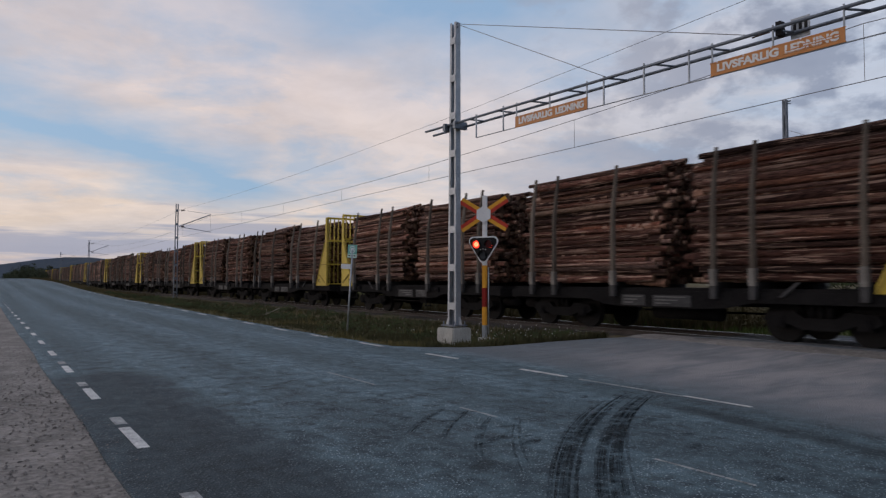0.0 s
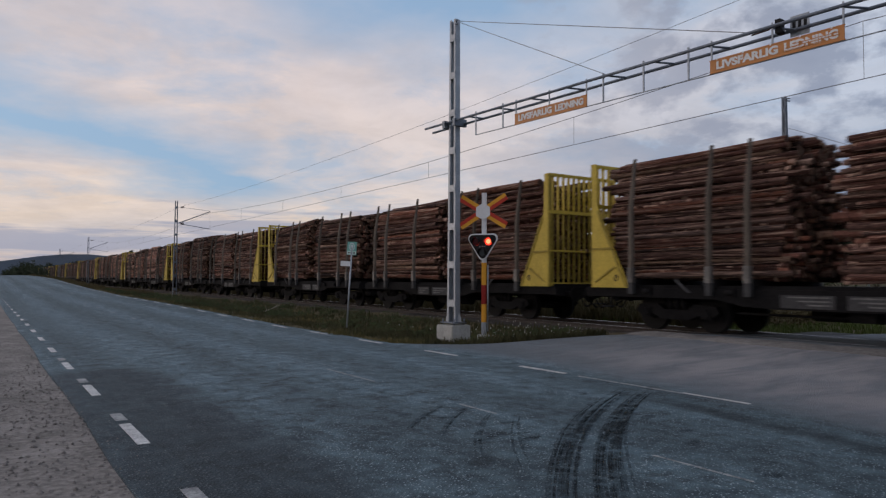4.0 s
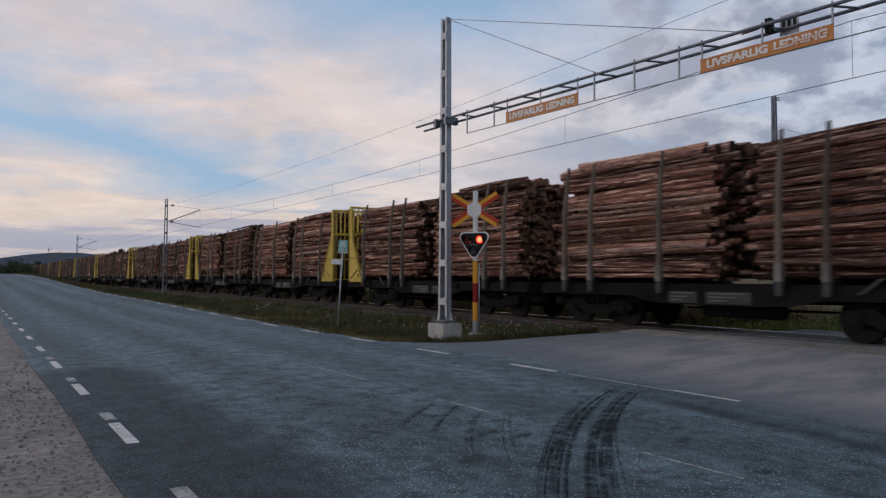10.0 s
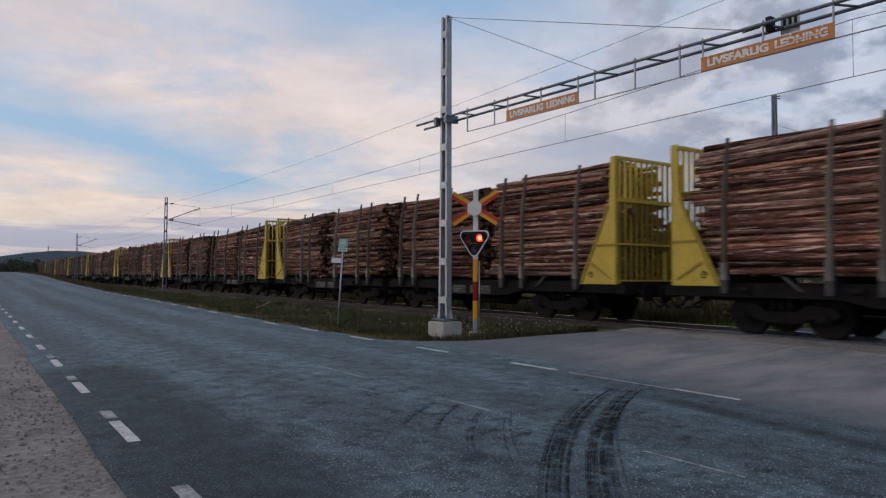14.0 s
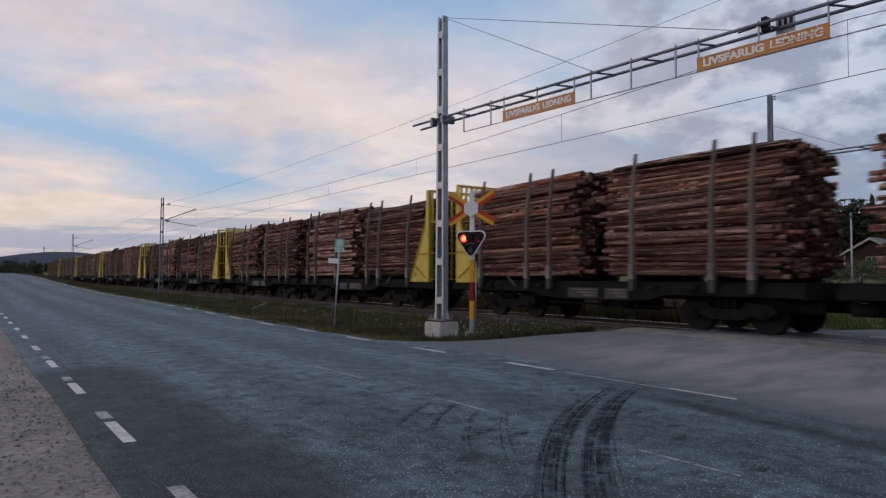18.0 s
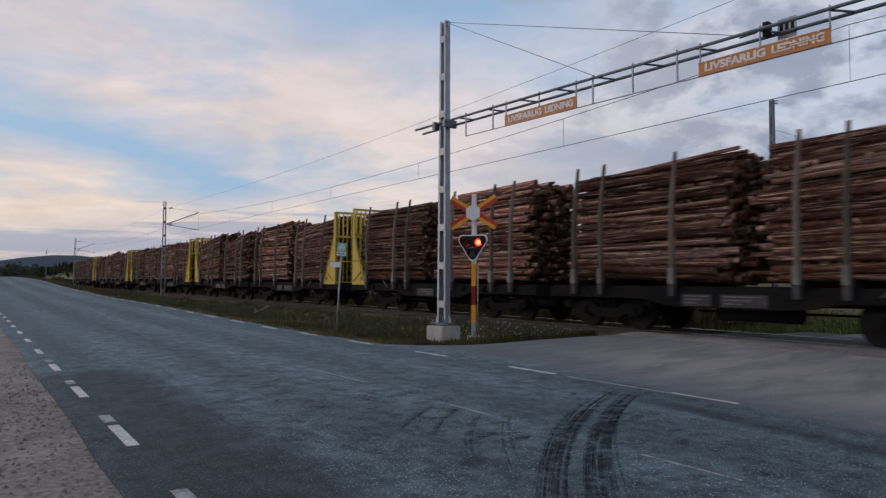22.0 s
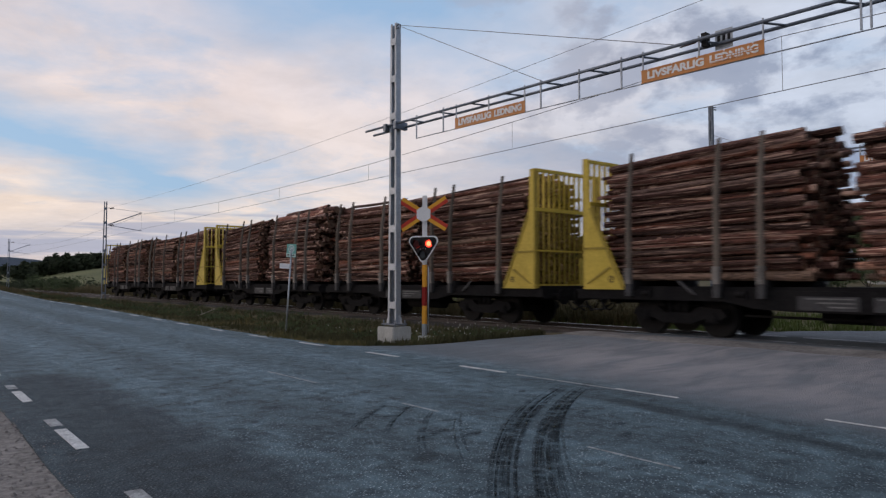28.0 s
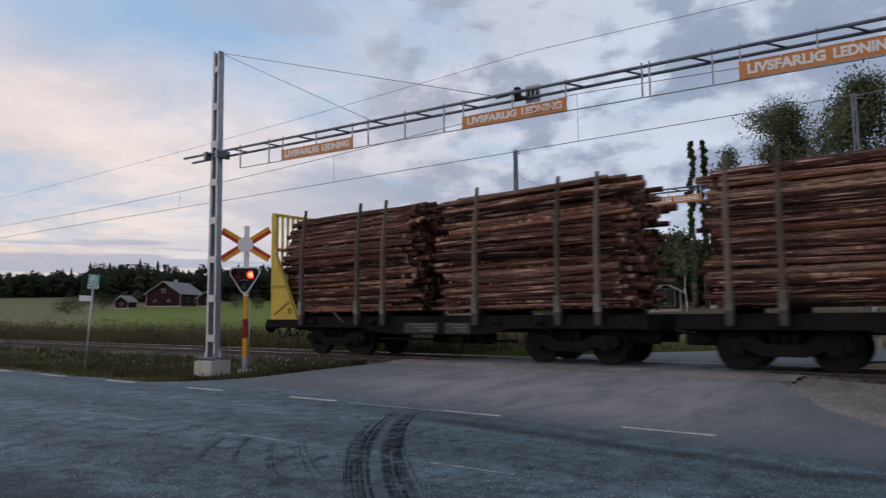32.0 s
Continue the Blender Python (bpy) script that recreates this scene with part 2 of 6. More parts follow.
def bark_material(name="pine_bark", fade=1.0):
    """Pine bark: reddish flakes, grey and pale torn streaks along the log, and its own tone for every log."""
    m = bpy.data.materials.new(name)
    m.use_nodes = True
    t = m.node_tree
    lk = t.links.new
    b = t.nodes["Principled BSDF"]
    co, mp = t.nodes.new("ShaderNodeTexCoord"), t.nodes.new("ShaderNodeMapping")
    mp.inputs["Scale"].default_value = (0.13, 1.0, 0.13)
    info, geo = t.nodes.new("ShaderNodeObjectInfo"), t.nodes.new("ShaderNodeNewGeometry")
    lk(co.outputs["Object"], mp.inputs[0])
    both = t.nodes.new("ShaderNodeMath")
    both.operation = "ADD"
    lk(info.outputs["Random"], both.inputs[0])
    lk(geo.outputs["Random Per Island"], both.inputs[1])
    frac = t.nodes.new("ShaderNodeMath")
    frac.operation = "FRACT"
    lk(both.outputs[0], frac.inputs[0])
    push = t.nodes.new("ShaderNodeVectorMath")
    push.operation = "ADD"
    lk(mp.outputs[0], push.inputs[0])
    lk(both.outputs[0], push.inputs[1])
    scale_up = t.nodes.new("ShaderNodeVectorMath")
    scale_up.operation = "SCALE"
    scale_up.inputs["Scale"].default_value = 1.0
    lk(push.outputs[0], scale_up.inputs[0])
    fine = node(t, "ShaderNodeTexNoise", Scale=26.0, Detail=6.0, Roughness=0.7)
    mid = node(t, "ShaderNodeTexNoise", Scale=9.0, Detail=4.0, Roughness=0.6)
    lk(scale_up.outputs[0], fine.inputs["Vector"])
    long_way = t.nodes.new("ShaderNodeMapping")
    long_way.inputs["Scale"].default_value = (1.5, 0.5, 1.5)
    lk(scale_up.outputs[0], long_way.inputs[0])
    lk(long_way.outputs[0], mid.inputs["Vector"])
    tone = t.nodes.new("ShaderNodeValToRGB")
    cols = ((0.0, (0.050, 0.030, 0.026)), (0.28, (0.112, 0.055, 0.044)), (0.55, (0.180, 0.083, 0.063)), (0.76, (0.210, 0.145, 0.126)), (0.92, (0.270, 0.108, 0.070)), (1.0, (0.42, 0.295, 0.22)))
    while len(tone.color_ramp.elements) < len(cols):
        tone.color_ramp.elements.new(0.5)
    for e, (p, c) in zip(tone.color_ramp.elements, cols):
        e.position, e.color = p, (*(v * fade for v in c), 1)
    lk(frac.outputs[0], tone.inputs[0])
    dark = t.nodes.new("ShaderNodeValToRGB")
    dark.color_ramp.elements[0].position, dark.color_ramp.elements[0].color = 0.36, (0.16, 0.15, 0.155, 1)
    dark.color_ramp.elements[1].position, dark.color_ramp.elements[1].color = 0.66, (1.75, 1.70, 1.66, 1)
    lk(fine.outputs["Fac"], dark.inputs[0])
    mul = t.nodes.new("ShaderNodeMix")
    mul.data_type, mul.blend_type = "RGBA", "MULTIPLY"
    mul.inputs[0].default_value = 1.0
    lk(tone.outputs[0], mul.inputs[6])
    lk(dark.outputs[0], mul.inputs[7])
    torn = t.nodes.new("ShaderNodeValToRGB")
    torn.color_ramp.elements[0].position, torn.color_ramp.elements[1].position = 0.558, 0.592
    lk(mid.outputs["Fac"], torn.inputs[0])
    peel = t.nodes.new("ShaderNodeMix")
    peel.data_type = "RGBA"
    peel.inputs[7].default_value = (0.54 * fade, 0.355 * fade, 0.275 * fade, 1)
    lk(torn.outputs[0], peel.inputs[0])
    lk(mul.outputs[2], peel.inputs[6])
    lk(peel.outputs[2], b.inputs["Base Color"])
    b.inputs["Roughness"].default_value = 0.9
    b.inputs["Specular IOR Level"].default_value = 0.12
    bn = node(t, "ShaderNodeBump", Strength=0.6, Distance=0.02)
    lk(fine.outputs["Fac"], bn.inputs["Height"])
    lk(bn.outputs[0], b.inputs["Normal"])
    return m


def asphalt_material(name, dark, light, speck, rough=0.55, stretch=(1, 0.12, 1), worn=False, even=False, faint=0.0):
    """Worn asphalt: lanes polished lengthwise, blotches, and pale chips of stone in dark binder."""
    m = material(name, dark, light, rough, grain=9, stain=0.8, bump=0.0, stretch=stretch, coords="World", spec=0.28)
    t = m.node_tree
    lk = t.links.new
    b = t.nodes["Principled BSDF"]
    geo = t.nodes.new("ShaderNodeNewGeometry")
    chips = node(t, "ShaderNodeTexVoronoi", Scale=46.0)
    blot = node(t, "ShaderNodeTexNoise", Scale=3.2, Detail=6.0, Roughness=0.7)
    for n in (chips, blot):
        lk(geo.outputs["Position"], n.inputs["Vector"])
    # some of the stones stand out pale, each a dot of its own size
    dot = t.nodes.new("ShaderNodeMath")
    dot.operation = "MULTIPLY_ADD"
    dot.inputs[1].default_value = -2.1
    hue = t.nodes.new("ShaderNodeSeparateColor")
    lk(chips.outputs["Color"], hue.inputs[0])
    lk(chips.outputs["Distance"], dot.inputs[0])
    lk(hue.outputs[0], dot.inputs[2])
    pick = t.nodes.new("ShaderNodeValToRGB")
    pick.color_ramp.elements[0].position, pick.color_ramp.elements[1].position = 0.02, 0.30
    lk(dot.outputs[0], pick.inputs[0])
    old = b.inputs["Base Color"].links[0].from_socket
    mx = t.nodes.new("ShaderNodeMix")
    mx.data_type = "RGBA"
    mx.inputs[7].default_value = (*speck, 1)
    lk(pick.outputs[0], mx.inputs[0])
    shade = t.nodes.new("ShaderNodeValToRGB")
    shade.color_ramp.elements[0].position, shade.color_ramp.elements[0].color = 0.34, (0.80, 0.80, 0.81, 1) if even else (0.42, 0.43, 0.45, 1)
    shade.color_ramp.elements[1].position, shade.color_ramp.elements[1].color = 0.66, (1.16, 1.15, 1.14, 1) if even else (1.45, 1.45, 1.45, 1)
    lk(blot.outputs["Fac"], shade.inputs[0])
    mul = t.nodes.new("ShaderNodeMix")
    mul.data_type, mul.blend_type = "RGBA", "MULTIPLY"
    mul.inputs[0].default_value = 1.0
    lk(old, mul.inputs[6])
    lk(shade.outputs[0], mul.inputs[7])
    lk(mul.outputs[2], mx.inputs[6])
    colour = mx.outputs[2]
    if worn:
        # oily dark stain with ragged edges by the edge line, and lengthwise bands worn by wheels
        sep = t.nodes.new("ShaderNodeSeparateXYZ")
        lk(geo.outputs["Position"], sep.inputs[0])
        rag = node(t, "ShaderNodeTexNoise", Scale=1.1, Detail=7.0, Roughness=0.65)
        lk(geo.outputs["Position"], rag.inputs["Vector"])

        def maths(op, a, x, c=None):
            n = t.nodes.new("ShaderNodeMath")
            n.operation = op
            for k, value in enumerate((a, x, c)):
                if isinstance(value, (int, float)):
                    n.inputs[k].default_value = value
                elif value is not None:
                    lk(value, n.inputs[k])
            return n.outputs[0]

        def span(value, a, z):
            n = t.nodes.new("ShaderNodeMapRange")
            n.interpolation_type = "SMOOTHSTEP"
            n.inputs[1].default_value, n.inputs[2].default_value = a, z
            lk(value, n.inputs[0])
            return n.outputs[0]
        x, y = sep.outputs["X"], sep.outputs["Y"]
        ragged = maths("MULTIPLY_ADD", rag.outputs["Fac"], 2.2, -1.1)
        stain = maths("MULTIPLY", span(maths("MULTIPLY_ADD", ragged, 0.12, x), 0.50, 0.72), span(maths("MULTIPLY_ADD", ragged, 0.75, maths("MULTIPLY", x, -1.0)), -2.45, -1.85))
        stain = maths("MULTIPLY", stain, span(maths("MULTIPLY_ADD", ragged, 0.8, maths("MULTIPLY", y, -1.0)), -12.3, -11.5))
        lanes = maths("SINE", maths("MULTIPLY_ADD", ragged, 0.5, maths("MULTIPLY", x, 3.3)), 0)
        lanes = maths("MULTIPLY_ADD", lanes, 0.16, 1.0)
        # broken patches of fresh binder in the middle of the road
        spot = node(t, "ShaderNodeTexNoise", Scale=2.3, Detail=5.0, Roughness=0.7)
        lk(geo.outputs["Position"], spot.inputs["Vector"])
        patchy = maths("MULTIPLY", span(spot.outputs["Fac"], 0.56, 0.62), span(maths("ABSOLUTE", maths("ADD", x, -3.4), 0), 1.9, 0.6))
        lanes = maths("MULTIPLY", lanes, maths("MULTIPLY_ADD", patchy, -0.42, 1.0))
        # the whole tone is darker in the foreground and lighter further along the road
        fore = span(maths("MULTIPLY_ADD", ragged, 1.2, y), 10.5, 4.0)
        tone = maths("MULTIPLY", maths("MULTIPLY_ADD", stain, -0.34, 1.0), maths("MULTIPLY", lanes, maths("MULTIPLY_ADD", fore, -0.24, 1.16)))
        dim = t.nodes.new("ShaderNodeVectorMath")
        dim.operation = "SCALE"
        oil = t.nodes.new("ShaderNodeMix")
        oil.data_type = "RGBA"
        oil.inputs[7].default_value = (0.024, 0.034, 0.048, 1)
        lk(maths("MULTIPLY", stain, 0.40), oil.inputs[0])
        lk(colour, oil.inputs[6])
        lk(oil.outputs[2], dim.inputs[0])
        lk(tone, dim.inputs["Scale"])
        # a soft dark sweep of rubber along the mouth of the side road
        line = maths("MULTIPLY_ADD", maths("MAXIMUM", y, 0.5), 0.16, 5.90)
        off = maths("ABSOLUTE", maths("MULTIPLY_ADD", ragged, 0.16, maths("SUBTRACT", x, line)), 0)
        sweep = maths("MULTIPLY", span(off, 0.34, 0.02), span(maths("ADD", y, ragged), 6.6, 4.6))
        swept = t.nodes.new("ShaderNodeVectorMath")
        swept.operation = "SCALE"
        lk(dim.outputs[0], swept.inputs[0])
        lk(maths("MULTIPLY_ADD", sweep, -0.60, 1.0), swept.inputs["Scale"])
        # the side road: smoother binder under pale brownish dust dragged out in streaks
        past = maths("MULTIPLY_ADD", ragged, 0.30, maths("SUBTRACT", x, maths("MINIMUM", maths("ADD", line, 0.42), 7.75)))
        smear = node(t, "ShaderNodeTexNoise", Scale=1.1, Detail=9.0, Roughness=0.68, Distortion=0.4)
        laid = t.nodes.new("ShaderNodeMapping")
        laid.inputs["Scale"].default_value = (0.55, 1.5, 1.0)
        laid.inputs["Rotation"].default_value = (0, 0, 0.25)
        lk(geo.outputs["Position"], laid.inputs[0])
        lk(laid.outputs[0], smear.inputs["Vector"])
        streak = span(smear.outputs["Fac"], 0.34, 0.64)
        amid = maths("MULTIPLY_ADD", maths("MULTIPLY", span(maths("MULTIPLY_ADD", ragged, 1.2, y), 11.8, 7.6), span(maths("ADD", y, ragged), 0.8, 3.2)), 0.80, 0.20)
        plain = t.nodes.new("ShaderNodeMix")
        plain.data_type = "RGBA"
        plain.inputs[7].default_value = (0.136, 0.150, 0.166, 1)
        lk(maths("MULTIPLY", span(past, -0.1, 0.9), 0.66), plain.inputs[0])
        lk(swept.outputs[0], plain.inputs[6])
        dust = t.nodes.new("ShaderNodeMix")
        dust.data_type = "RGBA"
        dust.inputs[7].default_value = (0.315, 0.298, 0.302, 1)
        amid = maths("MULTIPLY", amid, maths("MULTIPLY_ADD", span(maths("MULTIPLY_ADD", ragged, 0.3, x), 14.3, 13.3), 0.75, 0.25))
        lk(maths("MULTIPLY", maths("MULTIPLY", span(past, 0.0, 2.4), amid), maths("MULTIPLY_ADD", streak, 0.66, 0.30)), dust.inputs[0])
        lk(plain.outputs[2], dust.inputs[6])
        colour = dust.outputs[2]
    if faint:
        # rubber rubbed thin: the road shows through in streaks and specks
        rub = node(t, "ShaderNodeTexNoise", Scale=7.0, Detail=8.0, Roughness=0.75)
        lk(geo.outputs["Position"], rub.inputs["Vector"])
        thin = t.nodes.new("ShaderNodeMapRange")
        thin.inputs[1].default_value, thin.inputs[2].default_value, thin.inputs[3].default_value, thin.inputs[4].default_value = 0.40, 0.60, 0.05 * faint, faint
        lk(rub.outputs["Fac"], thin.inputs[0])
        lk(thin.outputs[0], b.inputs["Alpha"])
        b.inputs["Specular IOR Level"].default_value = 0.08
    lk(colour, b.inputs["Base Color"])
    bn = node(t, "ShaderNodeBump", Strength=0.2 if even else 0.7, Distance=0.012)
    lk(dot.outputs[0], bn.inputs["Height"])
    lk(bn.outputs[0], b.inputs["Normal"])
    return m


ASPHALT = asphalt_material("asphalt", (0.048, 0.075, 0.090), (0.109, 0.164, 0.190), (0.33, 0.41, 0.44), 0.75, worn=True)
RUBBER = asphalt_material("tyre_rubber_mark", (0.006, 0.011, 0.015), (0.018, 0.029, 0.037), (0.09, 0.12, 0.14), faint=0.64)
THIN_RUBBER = asphalt_material("thin_rubber_mark", (0.006, 0.011, 0.015), (0.018, 0.029, 0.037), (0.09, 0.12, 0.14), faint=0.46)
PANEL = asphalt_material("rubber_crossing_panel", (0.030, 0.030, 0.032), (0.075, 0.072, 0.070), (0.12, 0.115, 0.11), 0.8, (0.5, 0.5, 1), even=True)
OLD_PAINT = material("ghost_of_road_paint", (0.070, 0.078, 0.082), (0.50, 0.51, 0.51), rough=0.7, grain=30, stain=6, bump=0.2, coords="World")
PAINT = material("worn_road_paint", (0.22, 0.23, 0.24), (0.82, 0.82, 0.80), rough=0.6, grain=45, stain=5, bump=0.2, coords="World")
GRAVEL = material("gravel", (0.080, 0.075, 0.069), (0.345, 0.318, 0.296), rough=0.95, grain=16, stain=1.2, bump=0.9, depth=0.03, coords="World")
SOIL = material("meadow", (0.050, 0.048, 0.022), (0.150, 0.118, 0.062), rough=0.95, grain=9, stain=0.25, bump=0.8, depth=0.05, coords="World")
FIELD = material("green_field", (0.080, 0.118, 0.011), (0.150, 0.205, 0.024), rough=0.9, grain=5, stain=0.03, bump=0.4, depth=0.05, coords="World")
DRYFIELD = material("pale_stubble_field", (0.085, 0.092, 0.038), (0.165, 0.165, 0.070), rough=0.9, grain=5, stain=0.03, bump=0.4, depth=0.05, coords="World")
PEBBLE = material("loose_pebbles", (0.070, 0.063, 0.060), (0.31, 0.285, 0.270), rough=0.95, grain=30, stain=9, bump=0, coords="World")
STICK = material("dead_wood", (0.22, 0.19, 0.16), (0.42, 0.38, 0.33), rough=0.9, grain=20, stain=4, bump=0.2)
BALLAST = material("ballast", (0.018, 0.016, 0.015), (0.086, 0.077, 0.070), rough=0.95, grain=14, stain=1.0, bump=1.0, depth=0.05, coords="World")
CONCRETE = material("concrete", (0.30, 0.30, 0.28), (0.55, 0.55, 0.52), rough=0.85, grain=30, stain=3, bump=0.3)
SLEEPER = material("sleeper", (0.055, 0.050, 0.045), (0.14, 0.125, 0.112), rough=0.9, grain=30, stain=3, vary=0.2)
RAILSIDE = material("rusty_rail", (0.040, 0.034, 0.031), (0.10, 0.086, 0.078), rough=0.8, grain=30, stain=3)
RAILHEAD = material("polished_rail_head", (0.55, 0.54, 0.53), (0.75, 0.74, 0.73), rough=0.38, metal=1.0, grain=40, stain=3, bump=0.05)
GALV = material("galvanised_steel", (0.26, 0.29, 0.32), (0.46, 0.49, 0.53), rough=0.5, metal=0.55, grain=25, stain=3, bump=0.08)
GALV_DARK = material("weathered_steel_tube", (0.10, 0.12, 0.15), (0.22, 0.25, 0.29), rough=0.5, metal=0.5, grain=25, stain=3, bump=0.08)
STAKE = material("scuffed_steel_stake", (0.066, 0.054, 0.044), (0.180, 0.152, 0.125), rough=0.75, metal=0.1, grain=22, stain=3, bump=0.15, stretch=(1, 1, 0.35), vary=0.25)
STAKE_FOOT = material("bare_stake_foot", (0.095, 0.090, 0.084), (0.21, 0.20, 0.188), rough=0.55, metal=0.3, grain=22, stain=3, bump=0.1, vary=0.2)
YELLOW = material("faded_yellow_paint", (0.42, 0.305, 0.045), (0.66, 0.49, 0.078), rough=0.55, grain=14, stain=1.6, bump=0.1, vary=0.12)
# a darker yellow: edge shade put into the stiffeners, and the lower bars
YELLOW_DARK = material("dark_yellow_paint", (0.24, 0.178, 0.037), (0.42, 0.316, 0.062), rough=0.7, grain=12, stain=1.5, bump=0.1)
BLACK = material("grimy_black_steel", (0.006, 0.006, 0.007), (0.020, 0.019, 0.019), rough=0.85, grain=14, stain=1.5, bump=0.2, spec=0.08)
FADED_TEXT = material("faded_stencil_paint", (0.08, 0.08, 0.08), (0.20, 0.20, 0.195), rough=0.7, grain=20, stain=4, bump=0)
GREYBOX = material("dusty_grey_panel", (0.024, 0.024, 0.026), (0.075, 0.075, 0.077), rough=0.7, grain=14, stain=2.5, bump=0.1)
TYRE_STEEL = material("worn_wheel_steel", (0.005, 0.005, 0.005), (0.016, 0.015, 0.015), rough=0.8, metal=0.1, grain=16, stain=2, bump=0.15)
ORANGE = material("orange_sign_enamel", (0.50, 0.215, 0.075), (0.64, 0.29, 0.11), rough=0.45, grain=20, stain=2, bump=0.03)
WHITE = material("white_paint", (0.70, 0.71, 0.72), (0.86, 0.86, 0.86), rough=0.5, grain=20, stain=3, bump=0.05)
RED = material("red_paint", (0.42, 0.035, 0.022), (0.56, 0.06, 0.035), rough=0.5, grain=20, stain=3, bump=0.05)
SIGNAL_YELLOW = material("orange_yellow_paint", (0.66, 0.31, 0.03), (0.80, 0.40, 0.045), rough=0.5, grain=20, stain=3, bump=0.05)
DARKRED = material("dark_red_paint", (0.22, 0.012, 0.010), (0.32, 0.025, 0.020), rough=0.5, grain=20, stain=3, bump=0.05)
MATTBLACK = material("matt_black_paint", (0.008, 0.008, 0.009), (0.022, 0.021, 0.022), rough=0.6, grain=30, stain=3, bump=0.05)
LENS_OFF = material("unlit_red_lens", (0.05, 0.004, 0.004), (0.10, 0.008, 0.007), rough=0.2, grain=30, stain=3, bump=0)
LENS_CLEAR = material("unlit_white_lens", (0.05, 0.055, 0.06), (0.09, 0.10, 0.11), rough=0.15, grain=30, stain=3, bump=0)
LENS_ON = glow("lit_red_lamp", (1.0, 0.045, 0.02), 1.6)
LENS_CORE = glow("lit_lamp_core", (1.0, 0.30, 0.13), 1.9)
TEAL = material("teal_sign_enamel", (0.16, 0.42, 0.36), (0.26, 0.54, 0.47), rough=0.45, grain=20, stain=3, bump=0.02)
MINT = material("pale_mint_enamel", (0.55, 0.72, 0.66), (0.68, 0.82, 0.76), rough=0.45, grain=20, stain=3, bump=0.02)
WIRE = material("dull_wire", (0.15, 0.15, 0.16), (0.27, 0.27, 0.28), rough=0.5, metal=0.5, grain=20, stain=3, bump=0)
CERAMIC = material("brown_insulator", (0.06, 0.035, 0.028), (0.12, 0.07, 0.055), rough=0.25, grain=20, stain=3, bump=0)
BARK = bark_material(fade=0.88)
BARK_OLD = bark_material("old_dark_pine_bark", 0.47)
BARK_FRESH = bark_material("fresh_torn_pine_bark", 1.35)
LOG_END = material("sawn_log_end", (0.030, 0.018, 0.013), (0.165, 0.095, 0.060), rough=0.9, grain=18, stain=4, vary=0.5)
GRASS = material("roadside_grass", (0.050, 0.056, 0.018), (0.190, 0.150, 0.065), rough=0.9, grain=6, stain=0.5, bump=0, coords="World")
HEATHER = material("brown_undergrowth", (0.042, 0.040, 0.019), (0.140, 0.108, 0.055), rough=0.9, grain=5, stain=0.5, bump=0, coords="World")
WEED = material("tall_weeds", (0.040, 0.045, 0.018), (0.150, 0.110, 0.055), rough=0.9, grain=5, stain=0.35, bump=0, coords="World")
VERGE = material("verge_grass_blades", (0.027, 0.032, 0.014), (0.092, 0.082, 0.038), rough=0.9, grain=5, stain=0.4, bump=0, coords="World")
LUSH = material("fresh_grass", (0.055, 0.085, 0.018), (0.135, 0.170, 0.048), rough=0.9, grain=6, stain=0.5, bump=0, coords="World")
FLOWER = material("white_clover", (0.30, 0.30, 0.27), (0.52, 0.52, 0.48), rough=0.9, grain=20, stain=5, bump=0, coords="World")
LEAF = material("bush_leaves", (0.020, 0.032, 0.012), (0.070, 0.090, 0.030), rough=0.8, grain=6, stain=0.6, bump=0, coords="World")
BIRCH_LEAF = material("birch_leaves", (0.034, 0.050, 0.022), (0.120, 0.148, 0.074), rough=0.75, grain=6, stain=0.6, bump=0, coords="World")
NEEDLE = material("conifer_needles", (0.012, 0.018, 0.009), (0.046, 0.056, 0.027), rough=0.9, grain=2, stain=0.15, bump=0, coords="World")
TRUNK = material("tree_bark", (0.06, 0.05, 0.042), (0.17, 0.145, 0.12), rough=0.95, grain=12, stain=2)
BIRCH_BARK = material("birch_bark", (0.16, 0.15, 0.14), (0.60, 0.59, 0.56), rough=0.9, grain=6, stain=3)
# aerial haze is put into the far hills' pale blue colour
HILL = material("hazy_wooded_hill", (0.135, 0.165, 0.215), (0.165, 0.198, 0.250), rough=1.0, grain=0.02, stain=0.003, bump=0, coords="World")
FALU = material("falu_red_boards", (0.023, 0.009, 0.009), (0.046, 0.016, 0.015), rough=0.9, grain=14, stain=1, bump=0.3, stretch=(1, 1, 0.1))
DARK_BOARDS = material("dark_stained_boards", (0.018, 0.013, 0.011), (0.040, 0.028, 0.023), rough=0.9, grain=14, stain=1, bump=0.3, stretch=(1, 1, 0.1))
SHEET_ROOF = material("grey_sheet_roof", (0.12, 0.12, 0.123), (0.21, 0.21, 0.213), rough=0.6, grain=8, stain=0.6, bump=0.1)
TRIM = material("dull_white_trim", (0.24, 0.235, 0.23), (0.40, 0.395, 0.39), rough=0.8, grain=14, stain=1, bump=0.1)
WINDOW = material("dark_window_glass", (0.02, 0.023, 0.028), (0.05, 0.055, 0.062), rough=0.08, grain=5, stain=1, bump=0)


